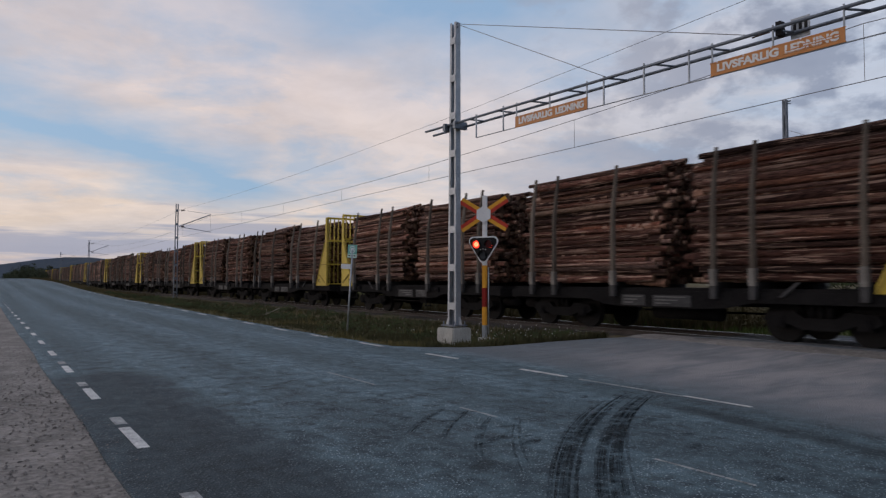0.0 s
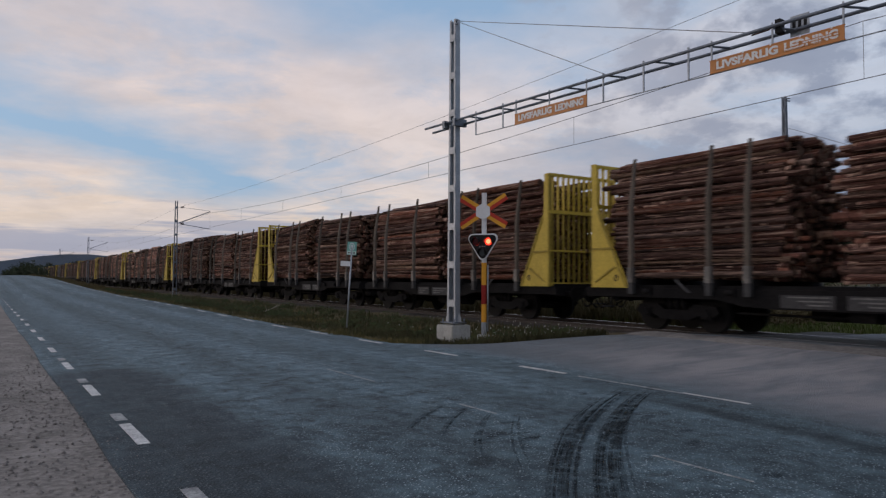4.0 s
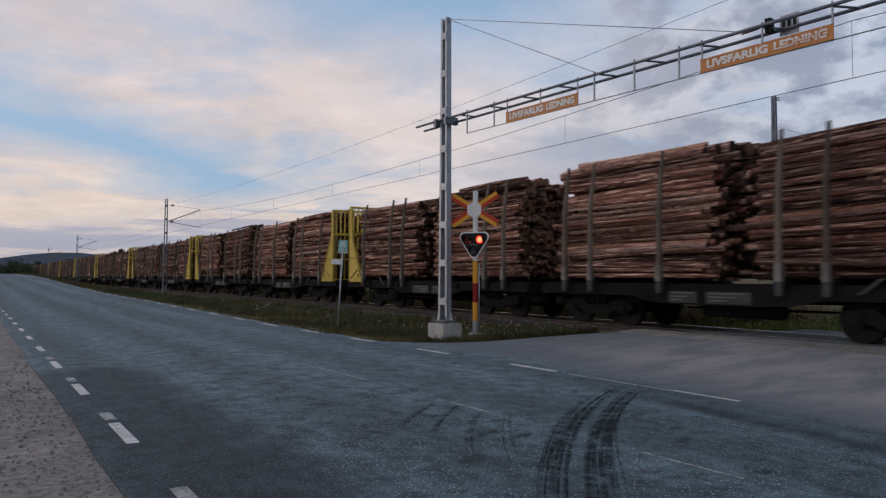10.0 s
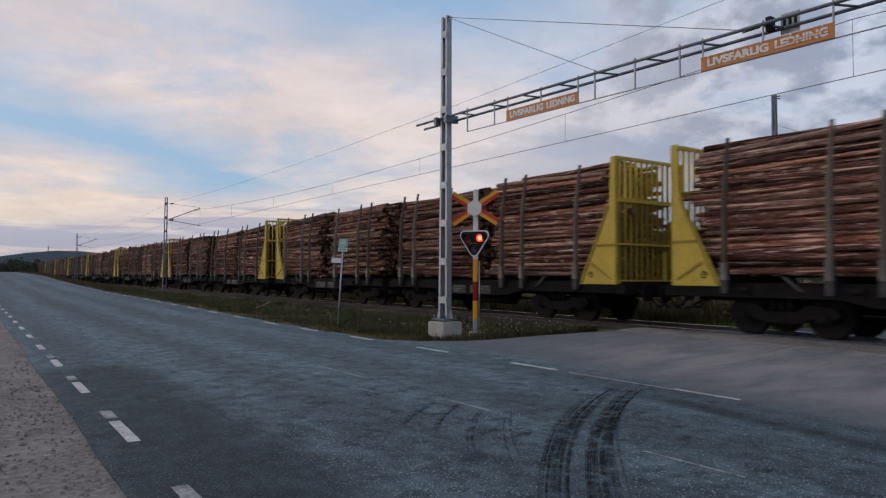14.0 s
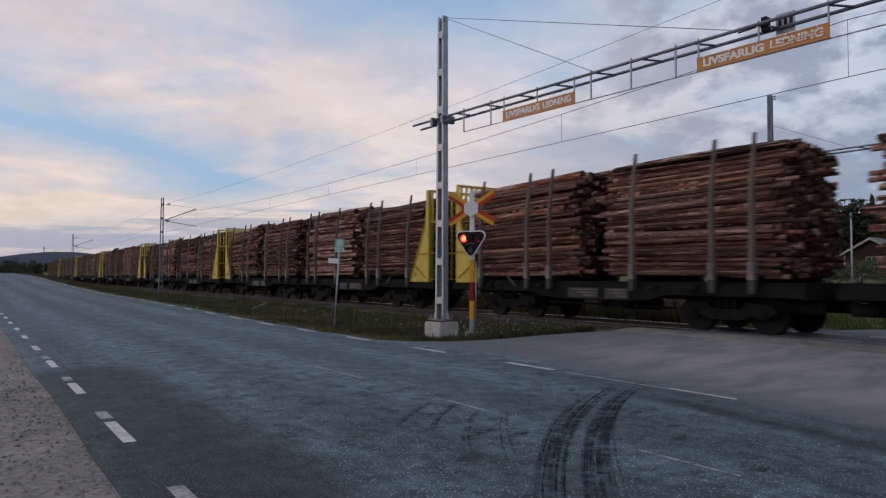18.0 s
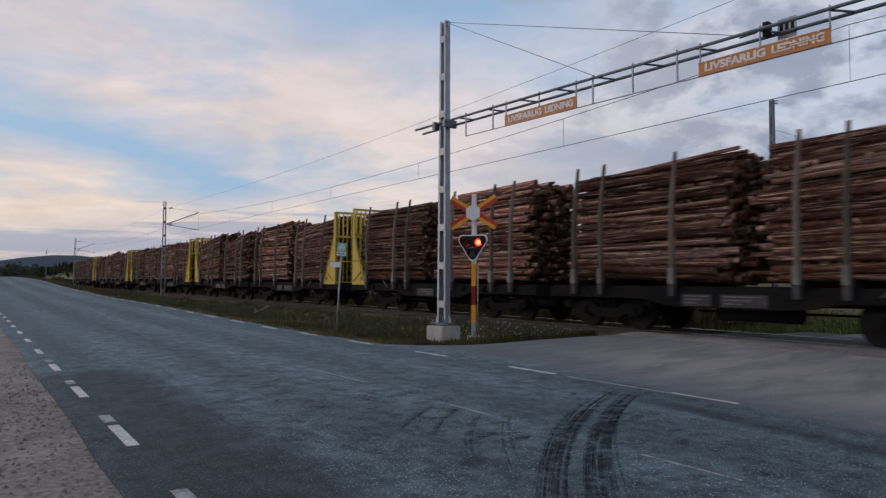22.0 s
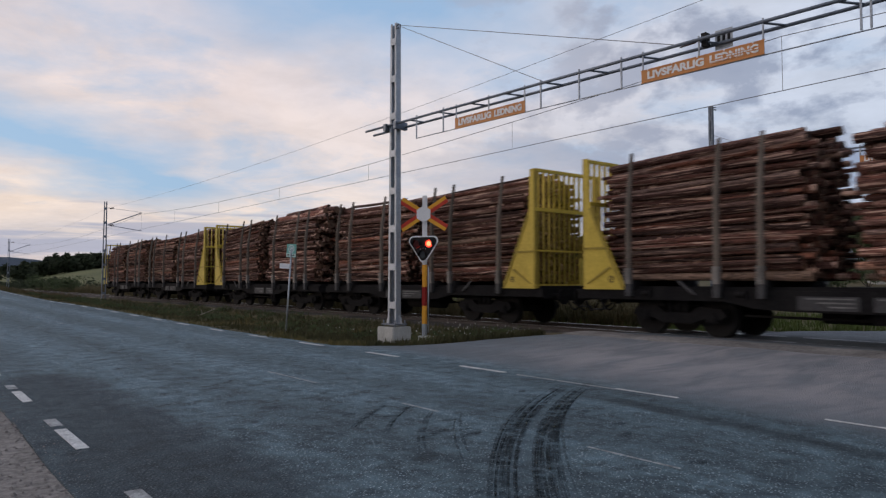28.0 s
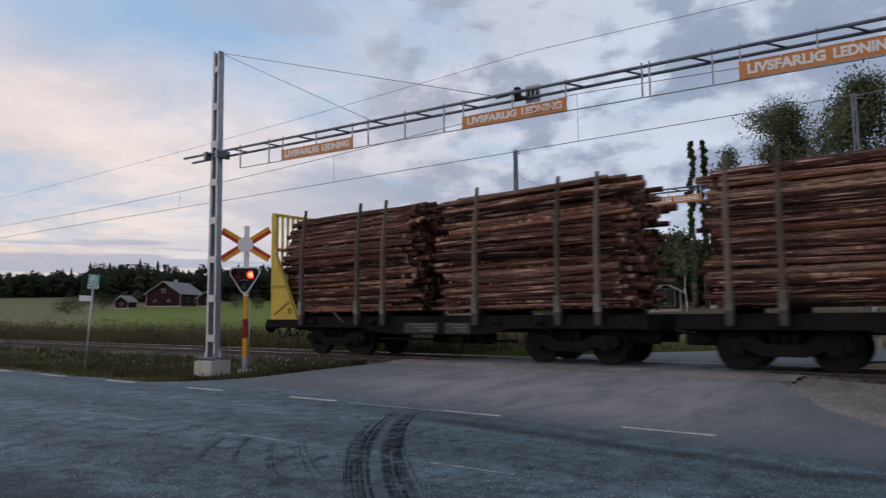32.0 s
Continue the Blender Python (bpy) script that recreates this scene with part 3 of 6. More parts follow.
# ---- mesh helpers ----
def box(bm, x0, x1, y0, y1, z0, z1, mat=0, m=None):
    c = [Vector((x, y, z)) for z in (z0, z1) for y in (y0, y1) for x in (x0, x1)]
    v = [bm.verts.new(m @ p if m else p) for p in c]
    for q in ((0, 2, 3, 1), (4, 5, 7, 6), (0, 1, 5, 4), (1, 3, 7, 5), (3, 2, 6, 7), (2, 0, 4, 6)):
        bm.faces.new([v[i] for i in q]).material_index = mat
    return bm


def tube(bm, a, b, r, sides=8, r2=None, caps=True, mat=0, cap_mat=None):
    a, b = Vector(a), Vector(b)
    ax = (b - a).normalized()
    u = ax.orthogonal().normalized()
    w = ax.cross(u)
    rings = []
    for p, rad in ((a, r), (b, r if r2 is None else r2)):
        rings.append([bm.verts.new(p + rad * (math.cos(k * math.tau / sides) * u + math.sin(k * math.tau / sides) * w)) for k in range(sides)])
    for k in range(sides):
        f = bm.faces.new((rings[0][k], rings[0][(k + 1) % sides], rings[1][(k + 1) % sides], rings[1][k]))
        f.smooth, f.material_index = sides > 5, mat
    if caps:
        for ring in (rings[0][::-1], rings[1]):
            bm.faces.new(ring).material_index = mat if cap_mat is None else cap_mat
    return bm


def prism(bm, outline, lo, hi, axis="y", mat=0):
    """An outline of (u, v) drawn out along an axis: "y" from (x, z), "x" from (y, z), "z" from (x, y)."""
    def at(p, d):
        return {"y": (p[0], d, p[1]), "x": (d, p[0], p[1]), "z": (p[0], p[1], d)}[axis]
    a, b = [bm.verts.new(at(p, lo)) for p in outline], [bm.verts.new(at(p, hi)) for p in outline]
    n = len(outline)
    fs = [bm.faces.new(a[::-1]), bm.faces.new(b)] + [bm.faces.new((a[i], a[(i + 1) % n], b[(i + 1) % n], b[i])) for i in range(n)]
    for f in fs:
        f.material_index = mat
    return bm


def mesh_of(name, bm, *mats):
    bmesh.ops.recalc_face_normals(bm, faces=bm.faces)
    me = bpy.data.meshes.new(name)
    bm.to_mesh(me)
    bm.free()
    for m in mats:
        me.materials.append(m)
    return me


def part(name, bm, mats, parent, label="", m=None, kind=""):
    me = bm if isinstance(bm, bpy.types.Mesh) else mesh_of(name, bm, *(mats if isinstance(mats, (list, tuple)) else (mats,)))
    ob = new(name, me)
    ob.parent = parent
    if m is not None:
        ob.matrix_basis = m
    if label or kind:
        tagged(ob, label, "", "", kind)
    return ob


def thing(name, label, category, m=None, group="", kind=""):
    ob = new(name)
    ob.empty_display_size = 0.2
    if m is not None:
        ob.matrix_basis = m
    return tagged(ob, label, category, group, kind)


def solid(name, bm, mats, label, category="", kind="", group="", m=None):
    ob = new(name, mesh_of(name, bm, *(mats if isinstance(mats, (list, tuple)) else (mats,))))
    if m is not None:
        ob.matrix_basis = m
    return tagged(ob, label, category, group, kind)


def raw(name, verts, faces, mats, label, category="", kind="", index=None, parent=None):
    me = bpy.data.meshes.new(name)
    me.from_pydata(verts, [], faces)
    for m in mats if isinstance(mats, (list, tuple)) else (mats,):
        me.materials.append(m)
    if index is not None:
        me.polygons.foreach_set("material_index", index)
    me.update()
    ob = new(name, me)
    ob.parent = parent
    return tagged(ob, label, category, "", kind)


def words(text, size, parent, m, mat, name="lettering", width=1.0):
    cu = bpy.data.curves.new(name, "FONT")
    cu.offset = 0.045 * size
    cu.body, cu.size, cu.extrude, cu.align_x, cu.align_y = text, size, 0.003, "CENTER", "CENTER"
    tmp = new("tmp_text", cu)
    me = bpy.data.meshes.new_from_object(tmp.evaluated_get(bpy.context.evaluated_depsgraph_get()))
    bpy.data.objects.remove(tmp)
    me.materials.clear()
    me.materials.append(mat)
    xs = [v.co.x for v in me.vertices]
    ob = new(name, me)
    ob.parent, ob.matrix_basis = parent, m @ Matrix.Diagonal((width / (max(xs) - min(xs)), 1, 1, 1))
    return ob


def smooth(a, b, x):
    t = min(1.0, max(0.0, (x - a) / (b - a)))
    return t * t * (3 - 2 * t)


# ---- ground ----
TRACK_X, LEAN, RAIL_Z = 15.45, 0.01, 0.20


def track_x(y):
    return TRACK_X + LEAN * (y - 10)


def cross_edges(x):
    """The side road's two edges where it leaves the main road, flared like a trumpet."""
    f = max(0.0, (10.5 - x) / 2.6)
    return 2.0 - 0.9 * f * f - 0.9 * max(0, 12.5 - x) / 2 - 0.30 * max(0, x - 16), 12.3 - 0.34 * max(0, x - 10.5) - 0.5 * min(2.6, max(0, x - 14.4)) + 1.5 * f * f


def side_road_z(x):
    return 0.006 + 0.193 * smooth(8.4, 14.0, x) - 0.15 * smooth(17.5, 26, x)


def road_lift(x, y):
    """The road climbs gently away from the crossing, its outer edge a little ahead of the inner one."""
    outer = float(np.interp(y, (20, 38, 50, 65, 85, 98, 110, 127, 160, 200, 260, 420), (0, 0.20, 0.27, 0.50, 0.89, 1.22, 1.41, 1.62, 1.88, 1.70, 0.5, 0.0)))
    inner = float(np.interp(y, (35, 60, 85, 127, 160, 200, 260, 420), (0, 0.10, 0.55, 1.45, 1.82, 1.65, 0.4, 0.0)))
    f = min(1.0, max(0.0, (x - 1.06) / 6.44))
    return inner + (outer - inner) * f


def ground_z(x, y):
    z = -0.05
    if y > 20:
        z += road_lift(x, y) * (1 - smooth(8.2, 13.2, x)) * smooth(-40, -6, x)
        if x < 7.9:
            z -= 0.10 * smooth(30, 50, y) * smooth(-6, -2, x)
    lo, hi = cross_edges(min(max(x, 7.9), 30))
    inside = smooth(lo - 2.0, lo + 0.2, y) * (1 - smooth(hi - 0.2, hi + 1.6, y)) if x > 7.8 else 0.0
    dip = -0.16 * smooth(8.0, 10.0, x) * (1 - smooth(11.3, 13.2, x))
    bank = 0.10 * smooth(12.0, 14.0, x) * (1 - smooth(17.2, 19.5, x))
    z += (dip * 0.8 + bank) * (1 - inside)
    if inside:
        z = z * (1 - inside) + inside * (side_road_z(x) - 0.05)
    if x > 22:
        s = smooth(22, 60, x)
        z += 0.035 * (min(x, 260) - 22) * smooth(20, 40, x) + 0.000165 * max(0, min(y, 235) - 60) ** 2 * s
    if x < -6:
        z += 0.01 * (min(-x, 200) - 6)
    r = math.hypot(x, y)
    if r > 12:
        z += 0.05 * noise.noise((x * 0.15, y * 0.15, 0)) * smooth(17.5, 30, abs(x - 4.3) + 8)
    return z


def make_ground():
    def steps(marks):
        out = []
        for a, b, d in marks:
            n = max(1, round((b - a) / d))
            out += [a + (b - a) * i / n for i in range(n)]
        return out + [marks[-1][1]]
    xs = steps(((-4500, -600, 650), (-600, -60, 60), (-60, -8, 8), (-8, 7.8, 2), (7.8, 20, 0.6), (20, 40, 2.5), (40, 120, 8), (120, 420, 25), (420, 4500, 680)))
    ys = steps(((-4500, -500, 660), (-500, -60, 55), (-60, -4, 8), (-4, 20, 1.0), (20, 60, 4), (60, 160, 10), (160, 420, 26), (420, 4500, 680)))
    verts = [(x, y, ground_z(x, y)) for y in ys for x in xs]
    n = len(xs)
    faces, index = [], []
    for j in range(len(ys) - 1):
        for i in range(n - 1):
            faces.append((j * n + i, j * n + i + 1, (j + 1) * n + i + 1, (j + 1) * n + i))
            cx, cy = (xs[i] + xs[i + 1]) / 2, (ys[j] + ys[j + 1]) / 2
            index.append(1 if 28 < cx < 160 and 20 < cy - 0.35 * (cx - 30) < 120 and 0.95 * cx < cy < 1.95 * cx else 2 if cx > 26 and 60 < cy < 420 else 0)
    ob = raw("ground", verts, faces, (SOIL, FIELD, DRYFIELD), "grassy ground with green and pale stubble fields", "ground", "structure", index)
    for p in ob.data.polygons:
        p.use_smooth = True


make_ground()


def strip(name, mats, label, rows, category, kind="structure", parent=None):
    """A sheet from cross rows of equal length, each a list of points."""
    n = len(rows[0])
    verts = [p for r in rows for p in r]
    faces = [(j * n + i, j * n + i + 1, (j + 1) * n + i + 1, (j + 1) * n + i) for j in range(len(rows) - 1) for i in range(n - 1)]
    return raw(name, verts, faces, mats, label, category, kind, None, parent)


# main road, its lines and its wear
ROAD_YS = [-460, -200, -80, -30] + [-20 + 2 * i for i in range(41)] + [65 + 5 * i for i in range(40)] + [300, 420, 700]


def road_z(x):
    return float(np.interp(x, (0.74, 2.5, 4.3, 6.1, 7.6, 7.78), (0.0, 0.012, 0.02, 0.012, 0.0, -0.004)))


def road_bend(y):
    return 0.00006 * max(0, y - 150) ** 2


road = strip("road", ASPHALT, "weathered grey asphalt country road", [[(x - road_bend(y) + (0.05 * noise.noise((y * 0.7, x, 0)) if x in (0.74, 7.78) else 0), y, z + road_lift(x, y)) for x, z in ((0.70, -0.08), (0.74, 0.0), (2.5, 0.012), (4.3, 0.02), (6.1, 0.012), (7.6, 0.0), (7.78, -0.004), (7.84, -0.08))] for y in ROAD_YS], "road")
gravel = strip("gravel_shoulder", GRAVEL, "brown gravel shoulder beside the road", [[(x - road_bend(y), y, z + road_lift(x, y) + 0.02 * noise.noise((x * 1.3, y * 1.3, 2))) for x, z in ((-3.4, -0.09), (-2.8, -0.012), (-1.6, -0.006), (-0.4, -0.012), (0.3, -0.012), (0.86, -0.018))] for y in ROAD_YS], "gravel")


def climb(x, y):
    return math.degrees(math.atan((road_lift(x, y + 0.5) - road_lift(x, y - 0.5))))


def make_dashes():
    """Broken edge lines: one metre of paint, two of gap."""
    rng = random.Random(5)
    bm = bmesh.new()
    for i in range(9):
        box(bm, -0.052, 0.052, -0.5 + i / 9, -0.5 + (i + 1) / 9 - (0.006 if i % 3 == 1 else 0), -0.002, 0.004)
    dash = mesh_of("edge_dash", bm, PAINT)
    bm = bmesh.new()
    for i in range(7):
        box(bm, -0.055, 0.048, -0.5 + i / 7, -0.5 + (i + 1) / 7 - (0.02 if i % 2 else 0.006), -0.002, 0.003)
    ghost = mesh_of("old_paint", bm, OLD_PAINT)
    for y in (4.55, 7.72, 10.80, 13.85):
        part("old_paint", ghost, None, road, "worn ghost of an older edge line", m=pose(1.07, y, 0.0055) @ Matrix.Diagonal((1.1, 0.42, 1, 1)))
    for y0, y1 in ((2.7, 3.6), (5.7, 6.4), (8.5, 10.1), (20.6, 21.6)):
        part("old_paint", ghost, None, road, "nearly erased thin centre line", m=pose(4.50, (y0 + y1) / 2, 0.0225) @ Matrix.Diagonal((0.22, y1 - y0, 1, 1)))
    for k in range(-12, 58):
        y = 6.8 + 3 * k
        ob = part("edge_dash", ghost if k == -1 else dash, None, road, m=pose(1.06 - road_bend(y), y, 0.0065 + road_lift(1.06, y), climb(1.06, y), 0, 0.2 * rng.uniform(-1, 1)))
        if k == -1:
            tagged(ob, "half worn away white edge dash")
        y = 8.35 + 3 * k
        length = 0.95 if k == -1 else 1.1
        if k == -1:
            part("old_paint", ghost, None, road, "half worn away stretch of edge line", m=pose(7.47, 6.55, 0.006) @ Matrix.Diagonal((0.40, 1.9, 1, 1)))
        part("edge_dash", dash, None, road, m=pose(7.50 - road_bend(y), y - (0.22 if k == -1 else 0.0), 0.0065 + road_lift(7.5, y), climb(7.5, y), 0, 0.2 * rng.uniform(-1, 1)) @ Matrix.Diagonal((0.45 if k < 0 else 0.85, length, 1, 1)))
    # the worn centre line
    for k in range(5, 26):
        y = 3.5 + 4.5 * k
        part("centre_dash", ghost, None, road, m=pose(4.30 - road_bend(y), y, 0.0235 + road_lift(4.3, y), climb(4.3, y)) @ Matrix.Diagonal((0.6, 0.35, 1, 1)))


make_dashes()


def side_road():
    rows = []
    for i in range(41):
        x = 7.58 + (30 - 7.58) * (i / 40) ** 1.25
        lo, hi = cross_edges(x)
        drop = -0.016 if i == 0 else 0.0
        rows.append([(x, lo + (hi - lo) * k / 8 + (0.12 * noise.noise((x * 1.1, k, 1)) if k in (0, 8) else 0), side_road_z(x) + drop + (-0.02 if k in (0, 8) else 0.006 * noise.noise((x * 2.3, k * 1.7, 3)))) for k in range(9)])
    return strip("side_road", ASPHALT, "dusty asphalt side road over the level crossing", rows, "road")


crossing = side_road()


SMEARS = ((4.37, 8.56), (3.88, 8.04), (4.13, 7.6), (3.73, 6.72), (3.53, 6.49), (4.35, 6.07), (3.94, 5.78), (4.33, 5.25), (3.88, 4.89), (4.11, 4.8), (3.67, 4.78), (4.04, 4.59), (6.8, 7.52), (6.29, 6.19), (5.19, 3.7), (4.78, 2.7), (2.81, 10.25), (2.81, 9.57), (2.52, 8.87), (5.11, 10.87), (2.68, 11.95), (4.34, 8.77), (3.91, 7.44), (3.62, 6.13), (5.5, 4.06), (5.78, 4.71))


def marks_on_road():
    """Curved dark rubber marks left by turning lorries."""
    def ribbon(name, pts, width, mat, label, lift=0.006):
        n = len(pts)
        rows = []
        for i, (x, y) in enumerate(pts):
            a, b = Vector(pts[max(0, i - 1)]), Vector(pts[min(n - 1, i + 1)])
            d = (b - a).normalized()
            w = width * (0.35 + 0.65 * math.sin(math.pi * (i + 0.7) / (n + 0.4))) * (1 + 0.25 * noise.noise((i * 0.8, x, y)))
            ends = ((x - d.y * w / 2, y + d.x * w / 2), (x + d.y * w / 2, y - d.x * w / 2))
            rows.append([(px, py, max(road_z(px), side_road_z(px) if px > 7.6 else 0) + lift) for px, py in ends])
        strip(name, mat, label, rows, "tyre mark", "structure")

    def bow(a, b, c, n=22):
        """A curve from a to c that is drawn towards b."""
        return [((1 - u) ** 2 * a[0] + 2 * u * (1 - u) * b[0] + u * u * c[0], (1 - u) ** 2 * a[1] + 2 * u * (1 - u) * b[1] + u * u * c[1]) for u in (i / n for i in range(n + 1))]
    rng = random.Random(8)
    for a, b, c, w, strands in (((2.55, 2.55), (4.50, 4.85), (7.0, 6.12), 0.19, 8), ((2.47, 2.62), (4.44, 4.90), (6.2, 5.80), 0.05, 5), ((3.0, 2.62), (4.65, 4.50), (7.05, 5.86), 0.22, 8), ((3.30, 2.75), (4.9, 4.45), (6.2, 5.3), 0.08, 3),
                                ((3.42, 5.62), (3.85, 6.10), (4.4, 6.5), 0.09, 4), ((3.5, 5.2), (3.9, 5.72), (4.45, 6.15), 0.07, 3), ((3.3, 4.4), (3.75, 5.1), (4.45, 5.75), 0.04, 2), ((3.45, 3.95), (3.95, 4.75), (4.6, 5.45), 0.04, 2)):
        for k in range(strands):
            o = w * ((k + 0.5) / strands - 0.5) + rng.uniform(-0.01, 0.01)
            e = rng.uniform(-0.12, 0.12)
            ribbon("tyre_mark", bow(*((px + o * 0.72 + e, py - o * 0.70 + e * 0.8) for px, py in (a, b, c))), w / strands * rng.uniform(1.1, 1.9), RUBBER if strands > 4 else THIN_RUBBER, "dark curved tyre mark on the asphalt", 0.005 + 0.0007 * k)
    for px, py in SMEARS:
        ln, turn = rng.uniform(0.16, 0.34), rng.uniform(-20, 35)
        dx, dy = ln * math.cos(radians(turn)), ln * math.sin(radians(turn))
        ribbon("tar_smear", bow((px - dx / 2, py - dy / 2), (px, py + 0.04), (px + dx / 2, py + dy / 2), 8), rng.uniform(0.06, 0.13), THIN_RUBBER, "small ragged dark smear on the asphalt", 0.004)


marks_on_road()


# ---- railway ----
def along(y, dx=0.0, z=0.0, turn=0.0):
    """A pose on the track's centre line, z from the rail's top."""
    return pose(track_x(y) + dx, y, RAIL_Z + z, 0, 0, turn - math.degrees(math.atan(LEAN)))


def railway():
    track = thing("railway_track", "single railway track on dark ballast with bright worn rail heads", "railway track", along(0), kind="structure")
    rows = []
    for y in [-460, -150, -60, -20] + [-10 + i for i in range(70)] + [70, 90, 130, 200, 320, 500, 720]:
        cr = smooth(1.2, 2.2, y) * (1 - smooth(10.6, 11.6, y))
        rows.append([(x, y, z - 0.10 * cr + 0.05 * noise.noise((x * 2.1, y * 1.7, 5)) * (1 - cr)) for x, z in ((-3.0, -0.40), (-2.3, -0.26), (-1.75, -0.15), (-1.1, -0.13), (0, -0.14), (1.1, -0.13), (1.75, -0.15), (2.3, -0.26), (3.0, -0.40))])
    strip("ballast", BALLAST, "dark gravel ballast", rows, "", "stuff", track)
    head = ((-0.036, 0.0), (0.036, 0.0), (0.036, -0.035), (0.01, -0.05), (0.012, -0.12), (0.07, -0.15), (0.07, -0.16), (-0.07, -0.16), (-0.07, -0.15), (-0.012, -0.12), (-0.01, -0.05), (-0.036, -0.035))
    bm = bmesh.new()
    prism(bm, head, -460, 720, "y")
    for f in bm.faces:
        c = f.calc_center_median()
        f.material_index = 1 if c.z > -0.003 else 0
    rail = mesh_of("rail", bm, RAILSIDE, RAILHEAD)
    for side in (-0.755, 0.755):
        part("rail", rail, None, track, m=pose(side, 0, 0))
    bm = bmesh.new()
    prism(bm, ((-1.25, -0.16), (-1.25, -0.30), (1.25, -0.30), (1.25, -0.16), (0.9, -0.135), (0.55, -0.16), (-0.55, -0.16), (-0.9, -0.135)), -0.12, 0.12, "y")
    sleeper = mesh_of("sleeper", bm, SLEEPER)
    for k in range(164):
        y = 10.95 + 0.62 * k
        part("sleeper", sleeper, None, track, m=pose(0, y, 0))
    for k in range(26):
        part("sleeper", sleeper, None, track, m=pose(0, 1.0 - 0.62 * k, 0))
    # rubber and asphalt infill between the rails of the crossing
    for x0, x1, y1, mat in ((-1.45, -0.80, 10.8, PANEL), (-0.67, 0.67, 10.2, PANEL), (0.80, 2.4, 9.4, PANEL)):
        bm = bmesh.new()
        box(bm, x0, x1, 2.1, y1, -0.10, -0.012)
        part("crossing_panel", bm, mat, track)
    rows = [[(x + 0.10 * noise.noise((y * 1.3, x, 4)), y, side_road_z(TRACK_X + x) - RAIL_Z + lift + lift * noise.noise((x * 3, y * 3, 2))) for x, lift in ((-2.6, -0.012), (-2.45, 0.010), (-2.15, 0.014), (-1.8, 0.014), (-1.5, 0.010), (-1.35, -0.012))] for y in [1.8 + 0.4 * i for i in range(25)]]
    strip("gravel_band", GRAVEL, "pale gravel trodden out beside the rail", rows, "", "stuff", track)
    return track


railway()


def lattice_mast(parent, height, foot_w, top_w, depth=0.20, bays=10, mat=GALV, z0=0.0):
    """Two channel legs that lean together, joined by short batten plates."""
    for s in (-1, 1):
        bm = bmesh.new()
        for a, b in ((z0, height),):
            v = []
            for z, w in ((a, foot_w), (b, top_w)):
                x = s * w / 2
                for dx, dy in ((0, -depth / 2), (-s * 0.065, -depth / 2), (-s * 0.065, -depth / 2 + 0.012), (-s * 0.010, -depth / 2 + 0.012), (-s * 0.010, depth / 2 - 0.012), (-s * 0.065, depth / 2 - 0.012), (-s * 0.065, depth / 2), (0, depth / 2)):
                    v.append(bm.verts.new((x + dx, dy, z)))
            for i in range(8):
                bm.faces.new((v[i], v[(i + 1) % 8], v[8 + (i + 1) % 8], v[8 + i]))
            bm.faces.new(v[8:])
        part("leg", bm, mat, parent)
    for k in range(bays):
        z = z0 + (height - z0) * (k + 0.5) / bays
        w = foot_w + (top_w - foot_w) * (z - z0) / (height - z0)
        for dy in (-depth / 2 - 0.006, depth / 2 + 0.006):
            bm = bmesh.new()
            box(bm, -w / 2 + 0.01, w / 2 - 0.01, dy - 0.006, dy + 0.006, z - 0.09, z + 0.09)
            part("batten", bm, mat, parent)


def concrete_base(parent, w=0.64, h=0.30, d=0.64):
    bm = bmesh.new()
    box(bm, -w / 2, w / 2, -d / 2, d / 2, -0.5, h)
    bmesh.ops.bevel(bm, geom=[e for e in bm.edges], offset=0.025, segments=2, affect="EDGES")
    part("foundation", bm, CONCRETE, parent, "pale concrete foundation block")


